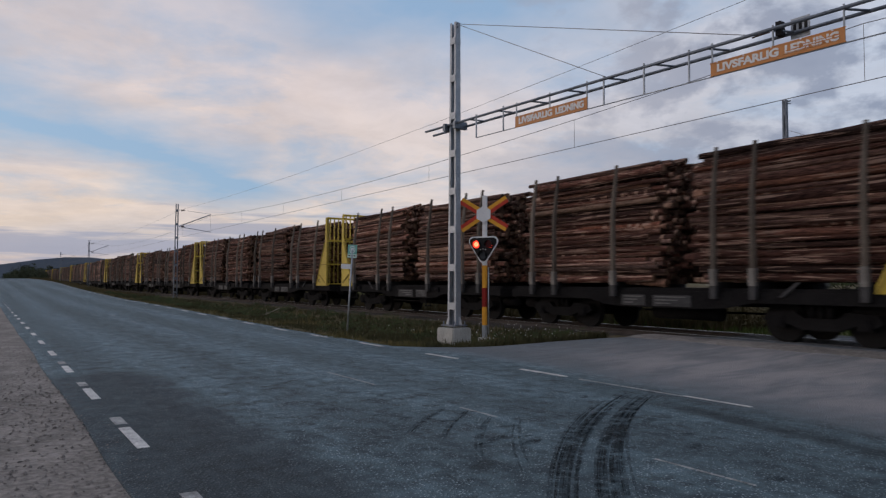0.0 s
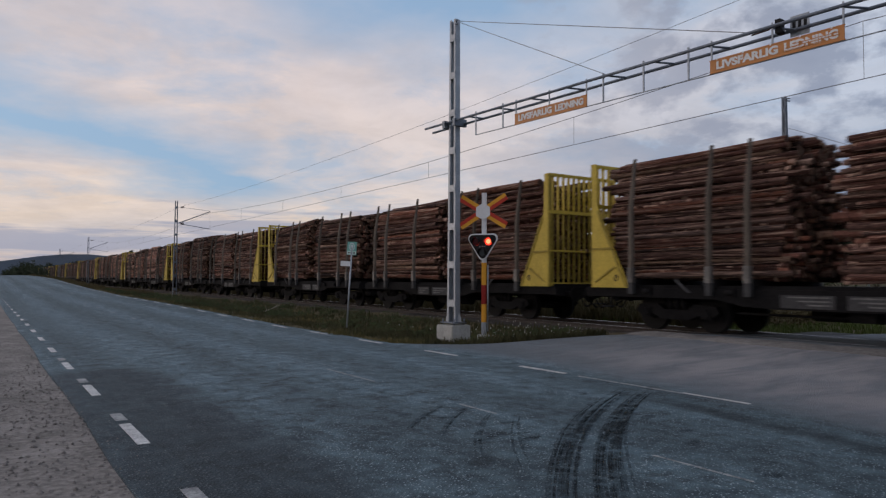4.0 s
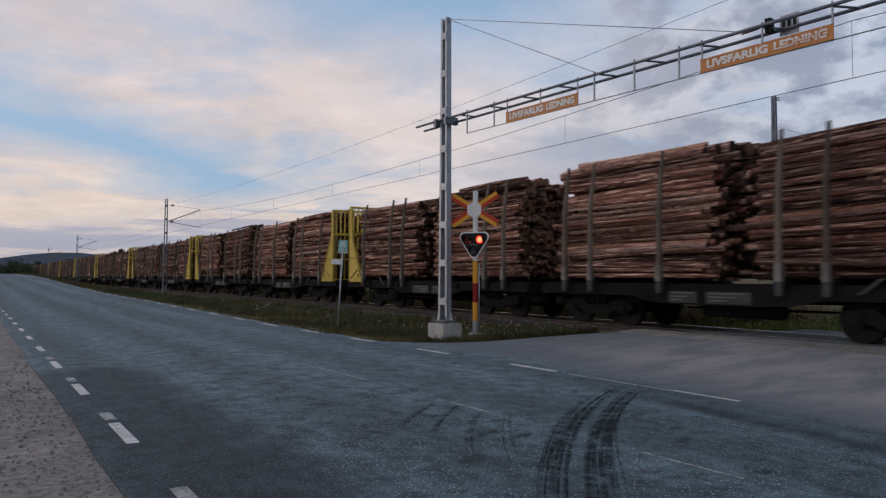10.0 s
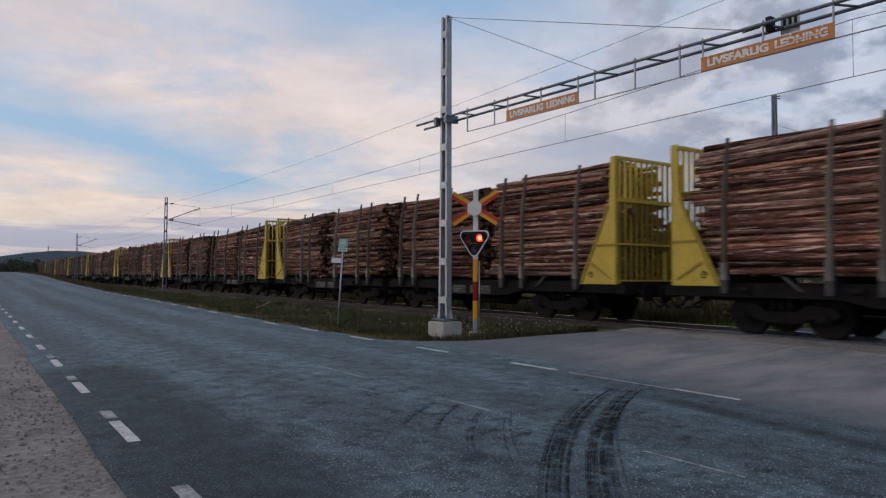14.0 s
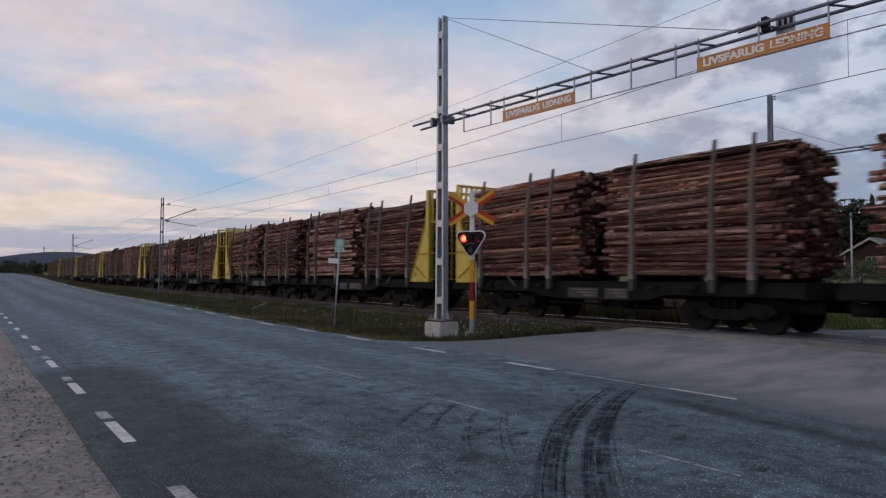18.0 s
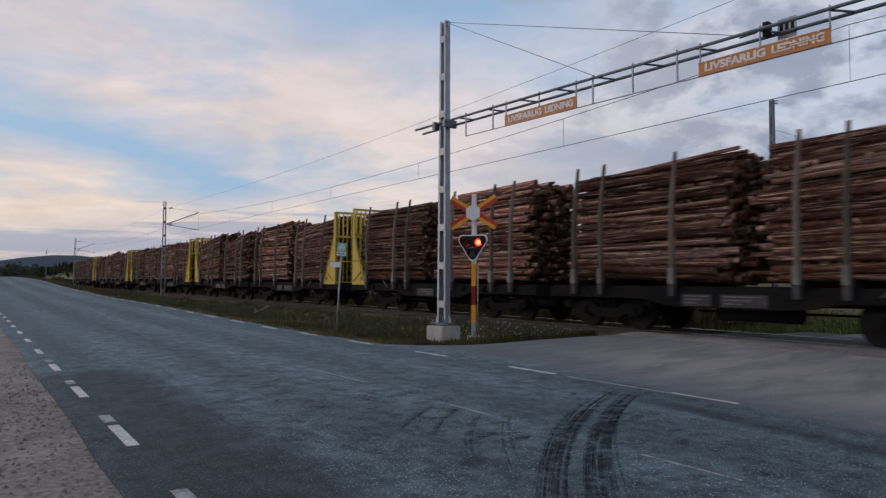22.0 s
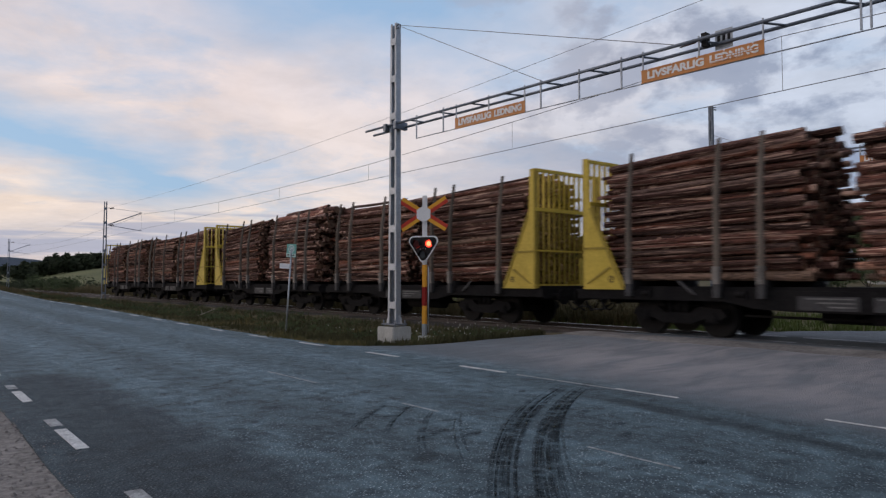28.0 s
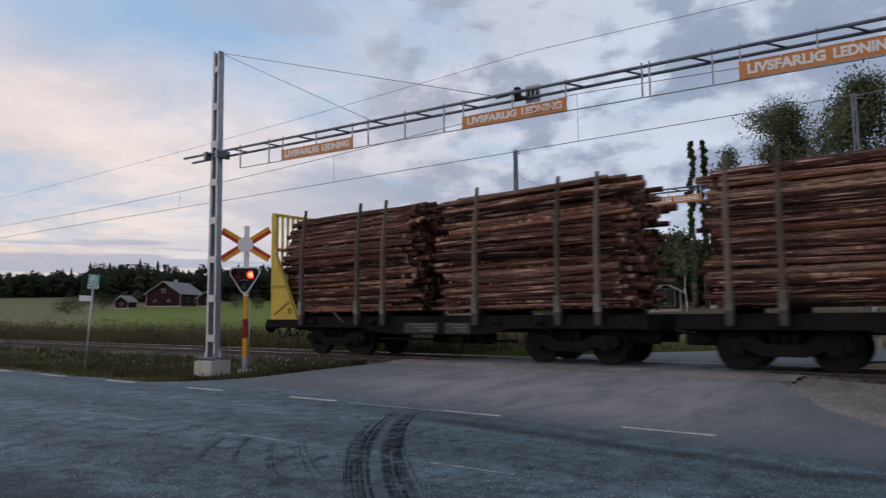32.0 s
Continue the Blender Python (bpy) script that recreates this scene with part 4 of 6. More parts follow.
def portal(name, label, m, length, signs, posts, mast_ends, boom_z=5.55, mast_h=8.33, foot_w=0.33, steel=GALV):
    """A warning portal beside the track: mast, twin tube boom and hanging sign boards. Local x runs along the boom."""
    top = thing(name, label, "warning portal", m)
    for x in mast_ends:
        holder = part("mast", bmesh.new(), GALV, top, "galvanised steel lattice mast", pose(x, 0, 0, 0, 0, 4))
        concrete_base(holder)
        lattice_mast(holder, mast_h, foot_w, foot_w * 0.67, foot_w * 0.5, 8, steel, z0=0.36)
        bm = bmesh.new()
        box(bm, -0.27, 0.27, -0.22, 0.22, 0.345, 0.375)
        for sx in (-0.22, 0.22):
            for sy in (-0.17, 0.17):
                tube(bm, (sx, sy, 0.30), (sx, sy, 0.46), 0.018, 6)
        part("base_plate", bm, GALV_DARK, holder)
        for s in (-1, 1):
            bm = bmesh.new()
            prism(bm, ((0.15 * s, 0.375), (0.30 * s, 0.375), (0.28 * s, 0.50), (0.19 * s, 0.60)), -0.01, 0.01, "y")
            part("gusset", bm, GALV, holder)
        bm = bmesh.new()
        for dz in (0, 0.04):
            tube(bm, (0, 0, mast_h - 0.06 - dz), (0.28, -0.16, mast_h - 0.11 - 2.5 * dz), 0.022, 6)
        part("stay_bracket", bm, GALV_DARK, holder)
    for dy, dz in ((-0.13, 0.05), (0.13, -0.02)):
        bm = bmesh.new()
        tube(bm, (-1.15, dy, boom_z + dz), (length, dy, boom_z + dz), 0.030, 10)
        part("boom_tube", bm, GALV_DARK, top)
    n = int(length / 1.12)
    for k in range(n):
        x = 0.9 + k * 1.12
        bm = bmesh.new()
        tube(bm, (x - 0.16, -0.13, boom_z + 0.05), (x + 0.16, 0.13, boom_z - 0.02), 0.02, 6)
        part("cross_brace", bm, GALV_DARK, top)
    for s in (-0.22, 0.22):
        bm = bmesh.new()
        box(bm, s - 0.05, s + 0.05, -0.2, 0.2, boom_z - 0.09, boom_z + 0.10)
        part("boom_clamp", bm, GALV_DARK, top)
    for x, drop in posts:
        bm = bmesh.new()
        box(bm, x - 0.013, x + 0.013, -0.145, -0.115, boom_z - drop, boom_z + 0.12)
        part("hanger", bm, GALV, top)
    a, b = posts[0][0], posts[-1][0]
    bm = bmesh.new()
    tube(bm, (a, -0.13, boom_z - 0.47), (b, -0.13, boom_z - 0.50), 0.011, 6)
    part("lower_rod", bm, GALV, top)
    for x0, x1, tall in signs:
        base, mid = boom_z - 0.475, boom_z - 0.475 + tall / 2
        bm = bmesh.new()
        box(bm, x0, x1, -0.150, -0.140, base, base + tall)
        board = part("sign_board", bm, ORANGE, top, "orange board with white lettering")
        bm = bmesh.new()
        for za in (base, base + tall):
            box(bm, x0 - 0.01, x1 + 0.01, -0.156, -0.134, za - 0.007, za + 0.007)
        part("frame", bm, ORANGE, board)
        words("LIVSFARLIG", tall * 0.80, board, pose(x0 + 0.30 * (x1 - x0), -0.154, mid, 90, 0, 0), WHITE, width=0.49 * (x1 - x0))
        words("LEDNING", tall * 0.80, board, pose(x0 + 0.775 * (x1 - x0), -0.154, mid, 90, 0, 0), WHITE, width=0.37 * (x1 - x0))
        for k in range(5):
            sx = x0 + (x1 - x0) * (0.06 + 0.215 * k)
            bm = bmesh.new()
            box(bm, sx - 0.014, sx + 0.014, -0.160, -0.150, base + tall - 0.012, base + tall + 0.016)
            part("bolt", bm, WHITE, board)
        if 7 < x0 < 8:
            # the enamel has flaked over the last word
            for za, zb, a, b in ((0.40, 0.46, 0.60, 0.97), (0.58, 0.63, 0.66, 0.93), (0.24, 0.28, 0.58, 0.86)):
                bm = bmesh.new()
                box(bm, x0 + a * (x1 - x0), x0 + b * (x1 - x0), -0.1605, -0.153, base + za * tall, base + zb * tall)
                part("flaked_strip", bm, ORANGE, board)
        for sx in (x0 + 0.02, (x0 + x1) / 2, x1 - 0.02):
            bm = bmesh.new()
            box(bm, sx - 0.012, sx + 0.012, -0.138, -0.115, boom_z - 0.48, boom_z + 0.11)
            part("hanger", bm, GALV, board)
    return top


PORTAL_TURN = -87.1
HANGERS = tuple((x, 0.47) for x in (1.05, 2.07, 5.14, 6.13, 7.11, 11.15, 11.28, 12.3, 15.45))
front_portal = portal("warning_portal", "galvanised steel portal with orange sign boards over the side road", pose(10.1, 14.70, 0.0, 0, 0, PORTAL_TURN), 19.0, ((2.51, 4.71, 0.24), (7.55, 9.77, 0.225), (12.70, 14.92, 0.265)), HANGERS, (0.0, 18.2))
rear_portal = portal("warning_portal", "galvanised steel portal with orange sign boards beyond the track", pose(23.8, 13.65, 0.25, 0, 0, -90), 12.9, ((5.15, 7.40, 0.25),), tuple((x, 0.47) for x in (4.2, 5.15, 7.40, 8.9, 10.2)), (0.0, 12.1), 5.45, 7.85, 0.23, GALV_DARK)


def stay(name, a, b, label, r=0.008):
    bm = bmesh.new()
    tube(bm, a, b, r, 5)
    return solid(name, bm, WIRE, label, "wire")


def boom_point(x, z):
    p = pose(10.1, 14.70, 0.0, 0, 0, PORTAL_TURN) @ Vector((x, 0, z))
    return (p.x, p.y, p.z)


def boom_plate():
    """A dark contact box, a pale number plate and small fittings on the boom."""
    s = thing("boom_fittings", "dark box and pale number plate fixed to the portal boom", "number plate", pose(*boom_point(8.72, 5.55), 0, 0, PORTAL_TURN))
    bm = bmesh.new()
    box(bm, -0.05, 0.04, -0.07, 0.07, -0.06, 0.17)
    part("contact_box", bm, MATTBLACK, s)
    bm = bmesh.new()
    box(bm, 0.09, 0.40, 0.150, 0.158, -0.12, 0.22)
    plate = part("plate", bm, GALV, s, "pale number plate")
    for k, (x, h) in enumerate(((0.13, 0.10), (0.22, 0.12), (0.31, 0.12))):
        bm = bmesh.new()
        box(bm, x, x + 0.05, 0.144, 0.149, 0.02, 0.02 + h)
        part("numeral_bar", bm, MATTBLACK, plate)
    for x in (-0.36,):
        bm = bmesh.new()
        for q in range(3):
            tube(bm, (x + 0.05 * q, 0, 0.05), (x + 0.05 * q + 0.02, 0, 0.12 - 0.02 * q), 0.012, 8)
        tube(bm, (x - 0.1, -0.05, 0.03), (x + 0.16, 0.05, 0.08), 0.014, 6)
        part("insulator", bm, CERAMIC, s)


boom_plate()
stay("stay_wire", (23.8, 13.55, 6.98), (23.8, 11.0, 5.82), "thin stay wire of the rear portal")
stay("stay_wire", boom_point(0.2, 8.22), boom_point(5.2, 5.62), "thin stay wire from mast top to boom")
stay("stay_wire", boom_point(0.2, 8.25), boom_point(8.3, 5.62), "long thin stay wire from mast top to boom")


def crossing_signal():
    s = thing("crossing_signal", "level crossing signal with red and yellow cross and flashing red lamps", "crossing signal", pose(10.90, 14.45, -0.03, 0, 0, -58))
    bm = bmesh.new()
    tube(bm, (0, 0, -0.2), (0, 0, 0.06), 0.17, 14)
    part("foot", bm, CONCRETE, s)
    for z0, z1, mat, lab in ((0.06, 0.38, GALV, "bare galvanised post foot"), (0.38, 0.86, SIGNAL_YELLOW, "orange-yellow band"), (0.86, 1.36, DARKRED, "dark red band"), (1.36, 1.95, SIGNAL_YELLOW, "orange-yellow band"), (1.95, 3.80, WHITE, "white upper post")):
        bm = bmesh.new()
        box(bm, -0.062, 0.062, -0.05, 0.05, z0, z1)
        bmesh.ops.bevel(bm, geom=[e for e in bm.edges if abs(e.verts[0].co.z - e.verts[1].co.z) > 0.1], offset=0.022, segments=2, affect="EDGES")
        part("post_band", bm, mat, s, lab)
    bm = bmesh.new()
    tube(bm, (0.10, 0.02, 0.15), (0.10, 0.02, 1.9), 0.018, 8)
    part("cable_pipe", bm, GALV, s)
    # the diagonal cross: each arm red along one edge, yellow along the other
    for turn in (31, 149, 211, 329):
        arm = part("cross_arm", bmesh.new(), RED, s, m=pose(0, -0.075, 3.30, 0, -turn, 0))
        flip = 1 if turn in (31, 211) else -1
        for lo, hi, mat in ((-0.095, 0.0, RED), (0.0, 0.095, SIGNAL_YELLOW)):
            if flip < 0:
                lo, hi = -hi, -lo
            bm = bmesh.new()
            box(bm, 0.17, 0.75, -0.008, 0.008, lo, hi)
            part("arm_stripe", bm, mat, arm)
    bm = bmesh.new()
    hexa = [(0.225 * math.cos(radians(90 + 60 * k)), 3.30 + 0.225 * math.sin(radians(90 + 60 * k))) for k in range(6)]
    prism(bm, hexa, -0.10, -0.086, "y")
    part("cross_centre", bm, WHITE, s, "pale hexagonal plate")

    def rounded_triangle(half, top, bottom, r):
        out = []
        for cx, cz, a0, a1 in ((half - r, top - r, 90, -35), (0, bottom + r, -35, -145), (-half + r, top - r, 215, 90)):
            for k in range(9):
                a = radians(a0 + (a1 - a0) * k / 8)
                out.append((cx + r * math.cos(a), cz + r * math.sin(a)))
        return out
    bm = bmesh.new()
    prism(bm, rounded_triangle(0.50, 2.74, 1.93, 0.15), -0.105, -0.07, "y")
    board = part("backboard", bm, WHITE, s, "white rimmed rounded triangle board", m=pose(0, 0, 0.33) @ Matrix.Diagonal((0.82, 1, 0.87, 1)))
    bm = bmesh.new()
    prism(bm, rounded_triangle(0.455, 2.70, 1.985, 0.125), -0.125, -0.106, "y")
    part("face", bm, MATTBLACK, board)
    for x, z in ((-0.215, 2.50), (0.215, 2.50), (0.0, 2.17)):
        bm = bmesh.new()
        rings = []
        for rad, y in ((0.132, -0.126), (0.132, -0.25), (0.124, -0.25), (0.124, -0.126)):
            rings.append([bm.verts.new((x + rad * math.cos(radians(-20 + 220 * k / 14)), y, z + rad * math.sin(radians(-20 + 220 * k / 14)))) for k in range(15)])
        for q in range(4):
            for k in range(14):
                bm.faces.new((rings[q][k], rings[q][k + 1], rings[(q + 1) % 4][k + 1], rings[(q + 1) % 4][k]))
        part("visor", bm, MATTBLACK, board)
    for x, z in ((0.0, 2.36), (0.09, 2.34), (-0.09, 2.34)):
        bm = bmesh.new()
        tube(bm, (x, -0.124, z), (x, -0.132, z), 0.014, 8)
        part("bolt", bm, WHITE, board)
    bm = bmesh.new()
    tube(bm, (0, -0.124, 2.17), (0, -0.135, 2.17), 0.105, 20)
    part("white_lamp", bm, LENS_CLEAR, board)
    lamps = []
    for x in (-0.215, 0.215):
        bm = bmesh.new()
        tube(bm, (0, -0.012, 0), (0, -0.001, 0), 0.102, 20)
        for f in bm.faces:
            f.material_index = 1
        tube(bm, (0, 0.001, 0), (0, 0.012, 0), 0.102, 20)
        for f in bm.faces:
            if f.calc_center_median().y < -0.0005:
                f.material_index = 0
            else:
                f.material_index = 1
        tube(bm, (0, -0.0165, 0), (0, -0.0125, 0), 0.064, 16, mat=2)
        lamps.append(part("red_lamp", bm, (LENS_ON, LENS_OFF, LENS_CORE), s, "red signal lamp that flashes by turning", pose(x * 0.82, -0.145, 2.505)))
    return s, lamps


signal, LAMPS = crossing_signal()


def bus_stop():
    s = thing("bus_stop_sign", "small teal bus stop sign on a leaning steel post", "bus stop sign", pose(9.65, 20.1, -0.10, 0.0, 3.2, -40))
    bm = bmesh.new()
    tube(bm, (0, 0, -0.3), (0, 0, 2.62), 0.028, 10)
    part("post", bm, GALV, s)
    bm = bmesh.new()
    box(bm, -0.215, 0.215, -0.012, 0.006, 2.28, 2.74)
    plate = part("sign_plate", bm, TEAL, s, "teal plate with a pale ring", m=pose(0, 0, 0.25) @ Matrix.Diagonal((0.70, 1, 0.92, 1)))
    bm = bmesh.new()
    box(bm, -0.215, 0.215, -0.017, -0.013, 2.295, 2.41)
    part("text_field", bm, MINT, plate)
    for k in range(3):
        bm = bmesh.new()
        box(bm, -0.17 + 0.12 * k, -0.08 + 0.12 * k, -0.021, -0.018, 2.335, 2.375)
        part("text_bar", bm, MATTBLACK, plate)
    bm = bmesh.new()
    for k in range(20):
        a, b = (math.tau * (k + d) / 20 for d in (0, 1))
        v = [bm.verts.new((r * math.cos(t), -0.018, 2.57 + r * math.sin(t))) for t in (a, b) for r in (0.105, 0.135)]
        bm.faces.new((v[0], v[1], v[3], v[2]))
    part("ring", bm, WHITE, plate)
    bm = bmesh.new()
    box(bm, -0.06, 0.06, -0.021, -0.017, 2.52, 2.63)
    part("pictogram", bm, WHITE, plate)
    bm = bmesh.new()
    box(bm, -0.34, 0.02, -0.018, -0.004, 1.98, 2.14)
    part("name_plate", bm, WHITE, s, "white name plate")
    return s


bus_stop()


def catenary_mast(y, side, label, height=8.0, arm=True):
    """A lattice mast beside the track with a cantilever out over it; side is -1 on the road's side, +1 beyond."""
    dx = side * 2.75
    s = thing("catenary_mast", label, "catenary mast", along(y, dx, -RAIL_Z - 0.1), "catenary masts")
    concrete_base(s, 0.6, 0.12, 0.6)
    lattice_mast(s, height, 0.34, 0.22, 0.13, 7, GALV_DARK, z0=0.10)
    if arm:
        reach = -side * 2.75
        bm = bmesh.new()
        tube(bm, (-side * 0.2, 0, 6.15), (reach, 0, 7.25), 0.036, 8)
        part("cantilever", bm, GALV_DARK, s)
        bm = bmesh.new()
        tube(bm, (-side * 0.2, 0, 6.1), (reach * 1.02, 0, 5.76), 0.024, 8)
        part("steady_arm", bm, GALV_DARK, s)
        bm = bmesh.new()
        tube(bm, (-side * 0.15, 0, 7.50), (reach, 0, 7.30), 0.012, 6)
        part("tie_rod", bm, GALV_DARK, s)
        for x, z in ((0.35, 6.10), (0.35, 7.45)):
            bm = bmesh.new()
            for k in range(4):
                tube(bm, (-side * (x + 0.07 * k), 0, z + 0.02 * k), (-side * (x + 0.07 * k + 0.035), 0, z + 0.02 * k + 0.01), 0.065, 10)
            part("insulator", bm, CERAMIC, s)
    return s


for y in (60.0, 122.0, 176.0, 232.0, 290.0, 350.0):
    catenary_mast(y, -1, "slim lattice catenary mast on the roadside of the track")
catenary_mast(-42.0, -1, "slim lattice catenary mast on the roadside of the track")


def overhead_line():
    sup = [-42.0, 7.0, 60.0, 122.0, 176.0, 232.0, 290.0, 350.0]
    line = thing("overhead_line", "thin overhead contact line with droppers above the track", "overhead line", along(0, 0, -RAIL_Z), kind="structure")
    carrier, contact = bmesh.new(), bmesh.new()
    drops = []
    for a, b in zip(sup, sup[1:]):
        n = 12
        for k in range(n):
            y0, y1 = (a + (b - a) * i / n for i in (k, k + 1))
            z0, z1 = (7.05 - 2.6 * (i / n) * (1 - i / n) for i in (k, k + 1))
            tube(carrier, (0, y0, z0), (0, y1, z1), 0.010, 5, caps=False)
            if k % 2 == 1:
                drops.append((y1, z1))
        tube(contact, (0, a, 5.80), (0, b, 5.80), 0.010, 5, caps=False)
    part("carrier_wire", carrier, WIRE, line)
    part("contact_wire", contact, WIRE, line)
    for y, z in drops[:24]:
        bm = bmesh.new()
        tube(bm, (0, y, 5.80), (0, y, z), 0.006, 4)
        part("dropper", bm, WIRE, line)
    bm = bmesh.new()
    for a, b in zip(sup, sup[1:]):
        for k in range(8):
            y0, y1 = (a + (b - a) * i / 8 for i in (k, k + 1))
            z0, z1 = (7.45 - 1.6 * (i / 8) * (1 - i / 8) for i in (k, k + 1))
            tube(bm, (-2.4, y0, z0), (-2.4, y1, z1), 0.006, 5, caps=False)
    part("feeder_wire", bm, WIRE, line)


overhead_line()


# ---- the timber train ----
UNIT, GAP = 27.2, 1.84
HALF = (UNIT - GAP) / 2
STAKES = (1.45, 3.80, 4.80, 7.92, 10.26, 11.26)
RUN = ((0, -0.62), (2, 21.23), (4, 43.24), (6, 65.37), (8, 87.64), (10, 110.05), (12, 132.53), (14, 155.06), (16, 177.65), (18, 200.42), (20, 223.36), (22, 246.48), (24, 269.80), (26, 293.38), (28, 317.24), (30, 341.45), (32, 366.06))


def travelled(t):
    return float(np.interp(t, [r[0] for r in RUN], [r[1] for r in RUN]))


def wheelset_mesh():
    bm = bmesh.new()
    for s in (-1, 1):
        for a, b, r in ((0.675, 0.71, 0.495), (0.71, 0.81, 0.46), (0.70, 0.83, 0.13)):
            tube(bm, (s * a, 0, 0), (s * b, 0, 0), r, 28 if r > 0.2 else 12)
        for k in range(3):
            a = math.tau * k / 3
            tube(bm, (s * 0.812, 0.27 * math.cos(a), 0.27 * math.sin(a)), (s * 0.818, 0.27 * math.cos(a), 0.27 * math.sin(a)), 0.06, 8)
    tube(bm, (-0.9, 0, 0), (0.9, 0, 0), 0.08, 10)
    return mesh_of("wheelset", bm, TYRE_STEEL)


def bogie_mesh():
    bm = bmesh.new()
    for s in (-1, 1):
        x0, x1 = (0.92, 1.08) if s > 0 else (-1.08, -0.92)
        prism(bm, ((-1.25, 0.50), (-1.15, 0.66), (-0.55, 0.70), (-0.35, 0.55), (0.35, 0.55), (0.55, 0.70), (1.15, 0.66), (1.25, 0.50), (1.1, 0.40), (0.7, 0.42), (0.4, 0.30), (-0.4, 0.30), (-0.7, 0.42), (-1.1, 0.40)), x0, x1, "x")
        for y in (-0.9, 0.9):
            box(bm, x0 - 0.02, x1 + 0.03, y - 0.15, y + 0.15, 0.33, 0.60)
            tube(bm, (x0, y, 0.46), (x1 + 0.06 if s > 0 else x0 - 0.06, y, 0.46), 0.11, 12)
        for y in (-0.2, 0.0, 0.2):
            tube(bm, (s * 1.0, y, 0.56), (s * 1.0, y, 0.82), 0.075, 8)
    box(bm, -0.95, 0.95, -0.22, 0.22, 0.42, 0.70)
    box(bm, -0.3, 0.3, -0.3, 0.3, 0.66, 0.86)
    return mesh_of("bogie_frame", bm, BLACK)


def stake_meshes():
    bm = bmesh.new()
    # near the top the post tapers and leans in a little
    w = [(1.42, 0.070, 1.45), (3.05, 0.066, 1.45), (3.45, 0.060, 1.415), (4.48, 0.040, 1.275)]
    prev = None
    for z, h, x in w:
        ring = [bm.verts.new((x + dx, dy, z)) for dx, dy in ((-h * 0.7, -h), (h * 0.7, -h * 0.75), (h * 0.7, h * 0.75), (-h * 0.7, h))]
        if prev:
            for i in range(4):
                bm.faces.new((prev[i], prev[(i + 1) % 4], ring[(i + 1) % 4], ring[i]))
        else:
            bm.faces.new(ring[::-1])
        prev = ring
    bm.faces.new(prev)
    top = mesh_of("stake", bm, STAKE)
    bm = bmesh.new()
    box(bm, 1.390, 1.515, -0.076, 0.076, 1.22, 1.60)
    box(bm, 1.385, 1.522, -0.080, 0.080, 1.585, 1.610)
    foot = mesh_of("stake_foot", bm, STAKE_FOOT)
    bm = bmesh.new()
    box(bm, 1.385, 1.50, -0.075, 0.075, 0.92, 1.24)
    pocket = mesh_of("stake_pocket", bm, GREYBOX)
    return top, foot, pocket


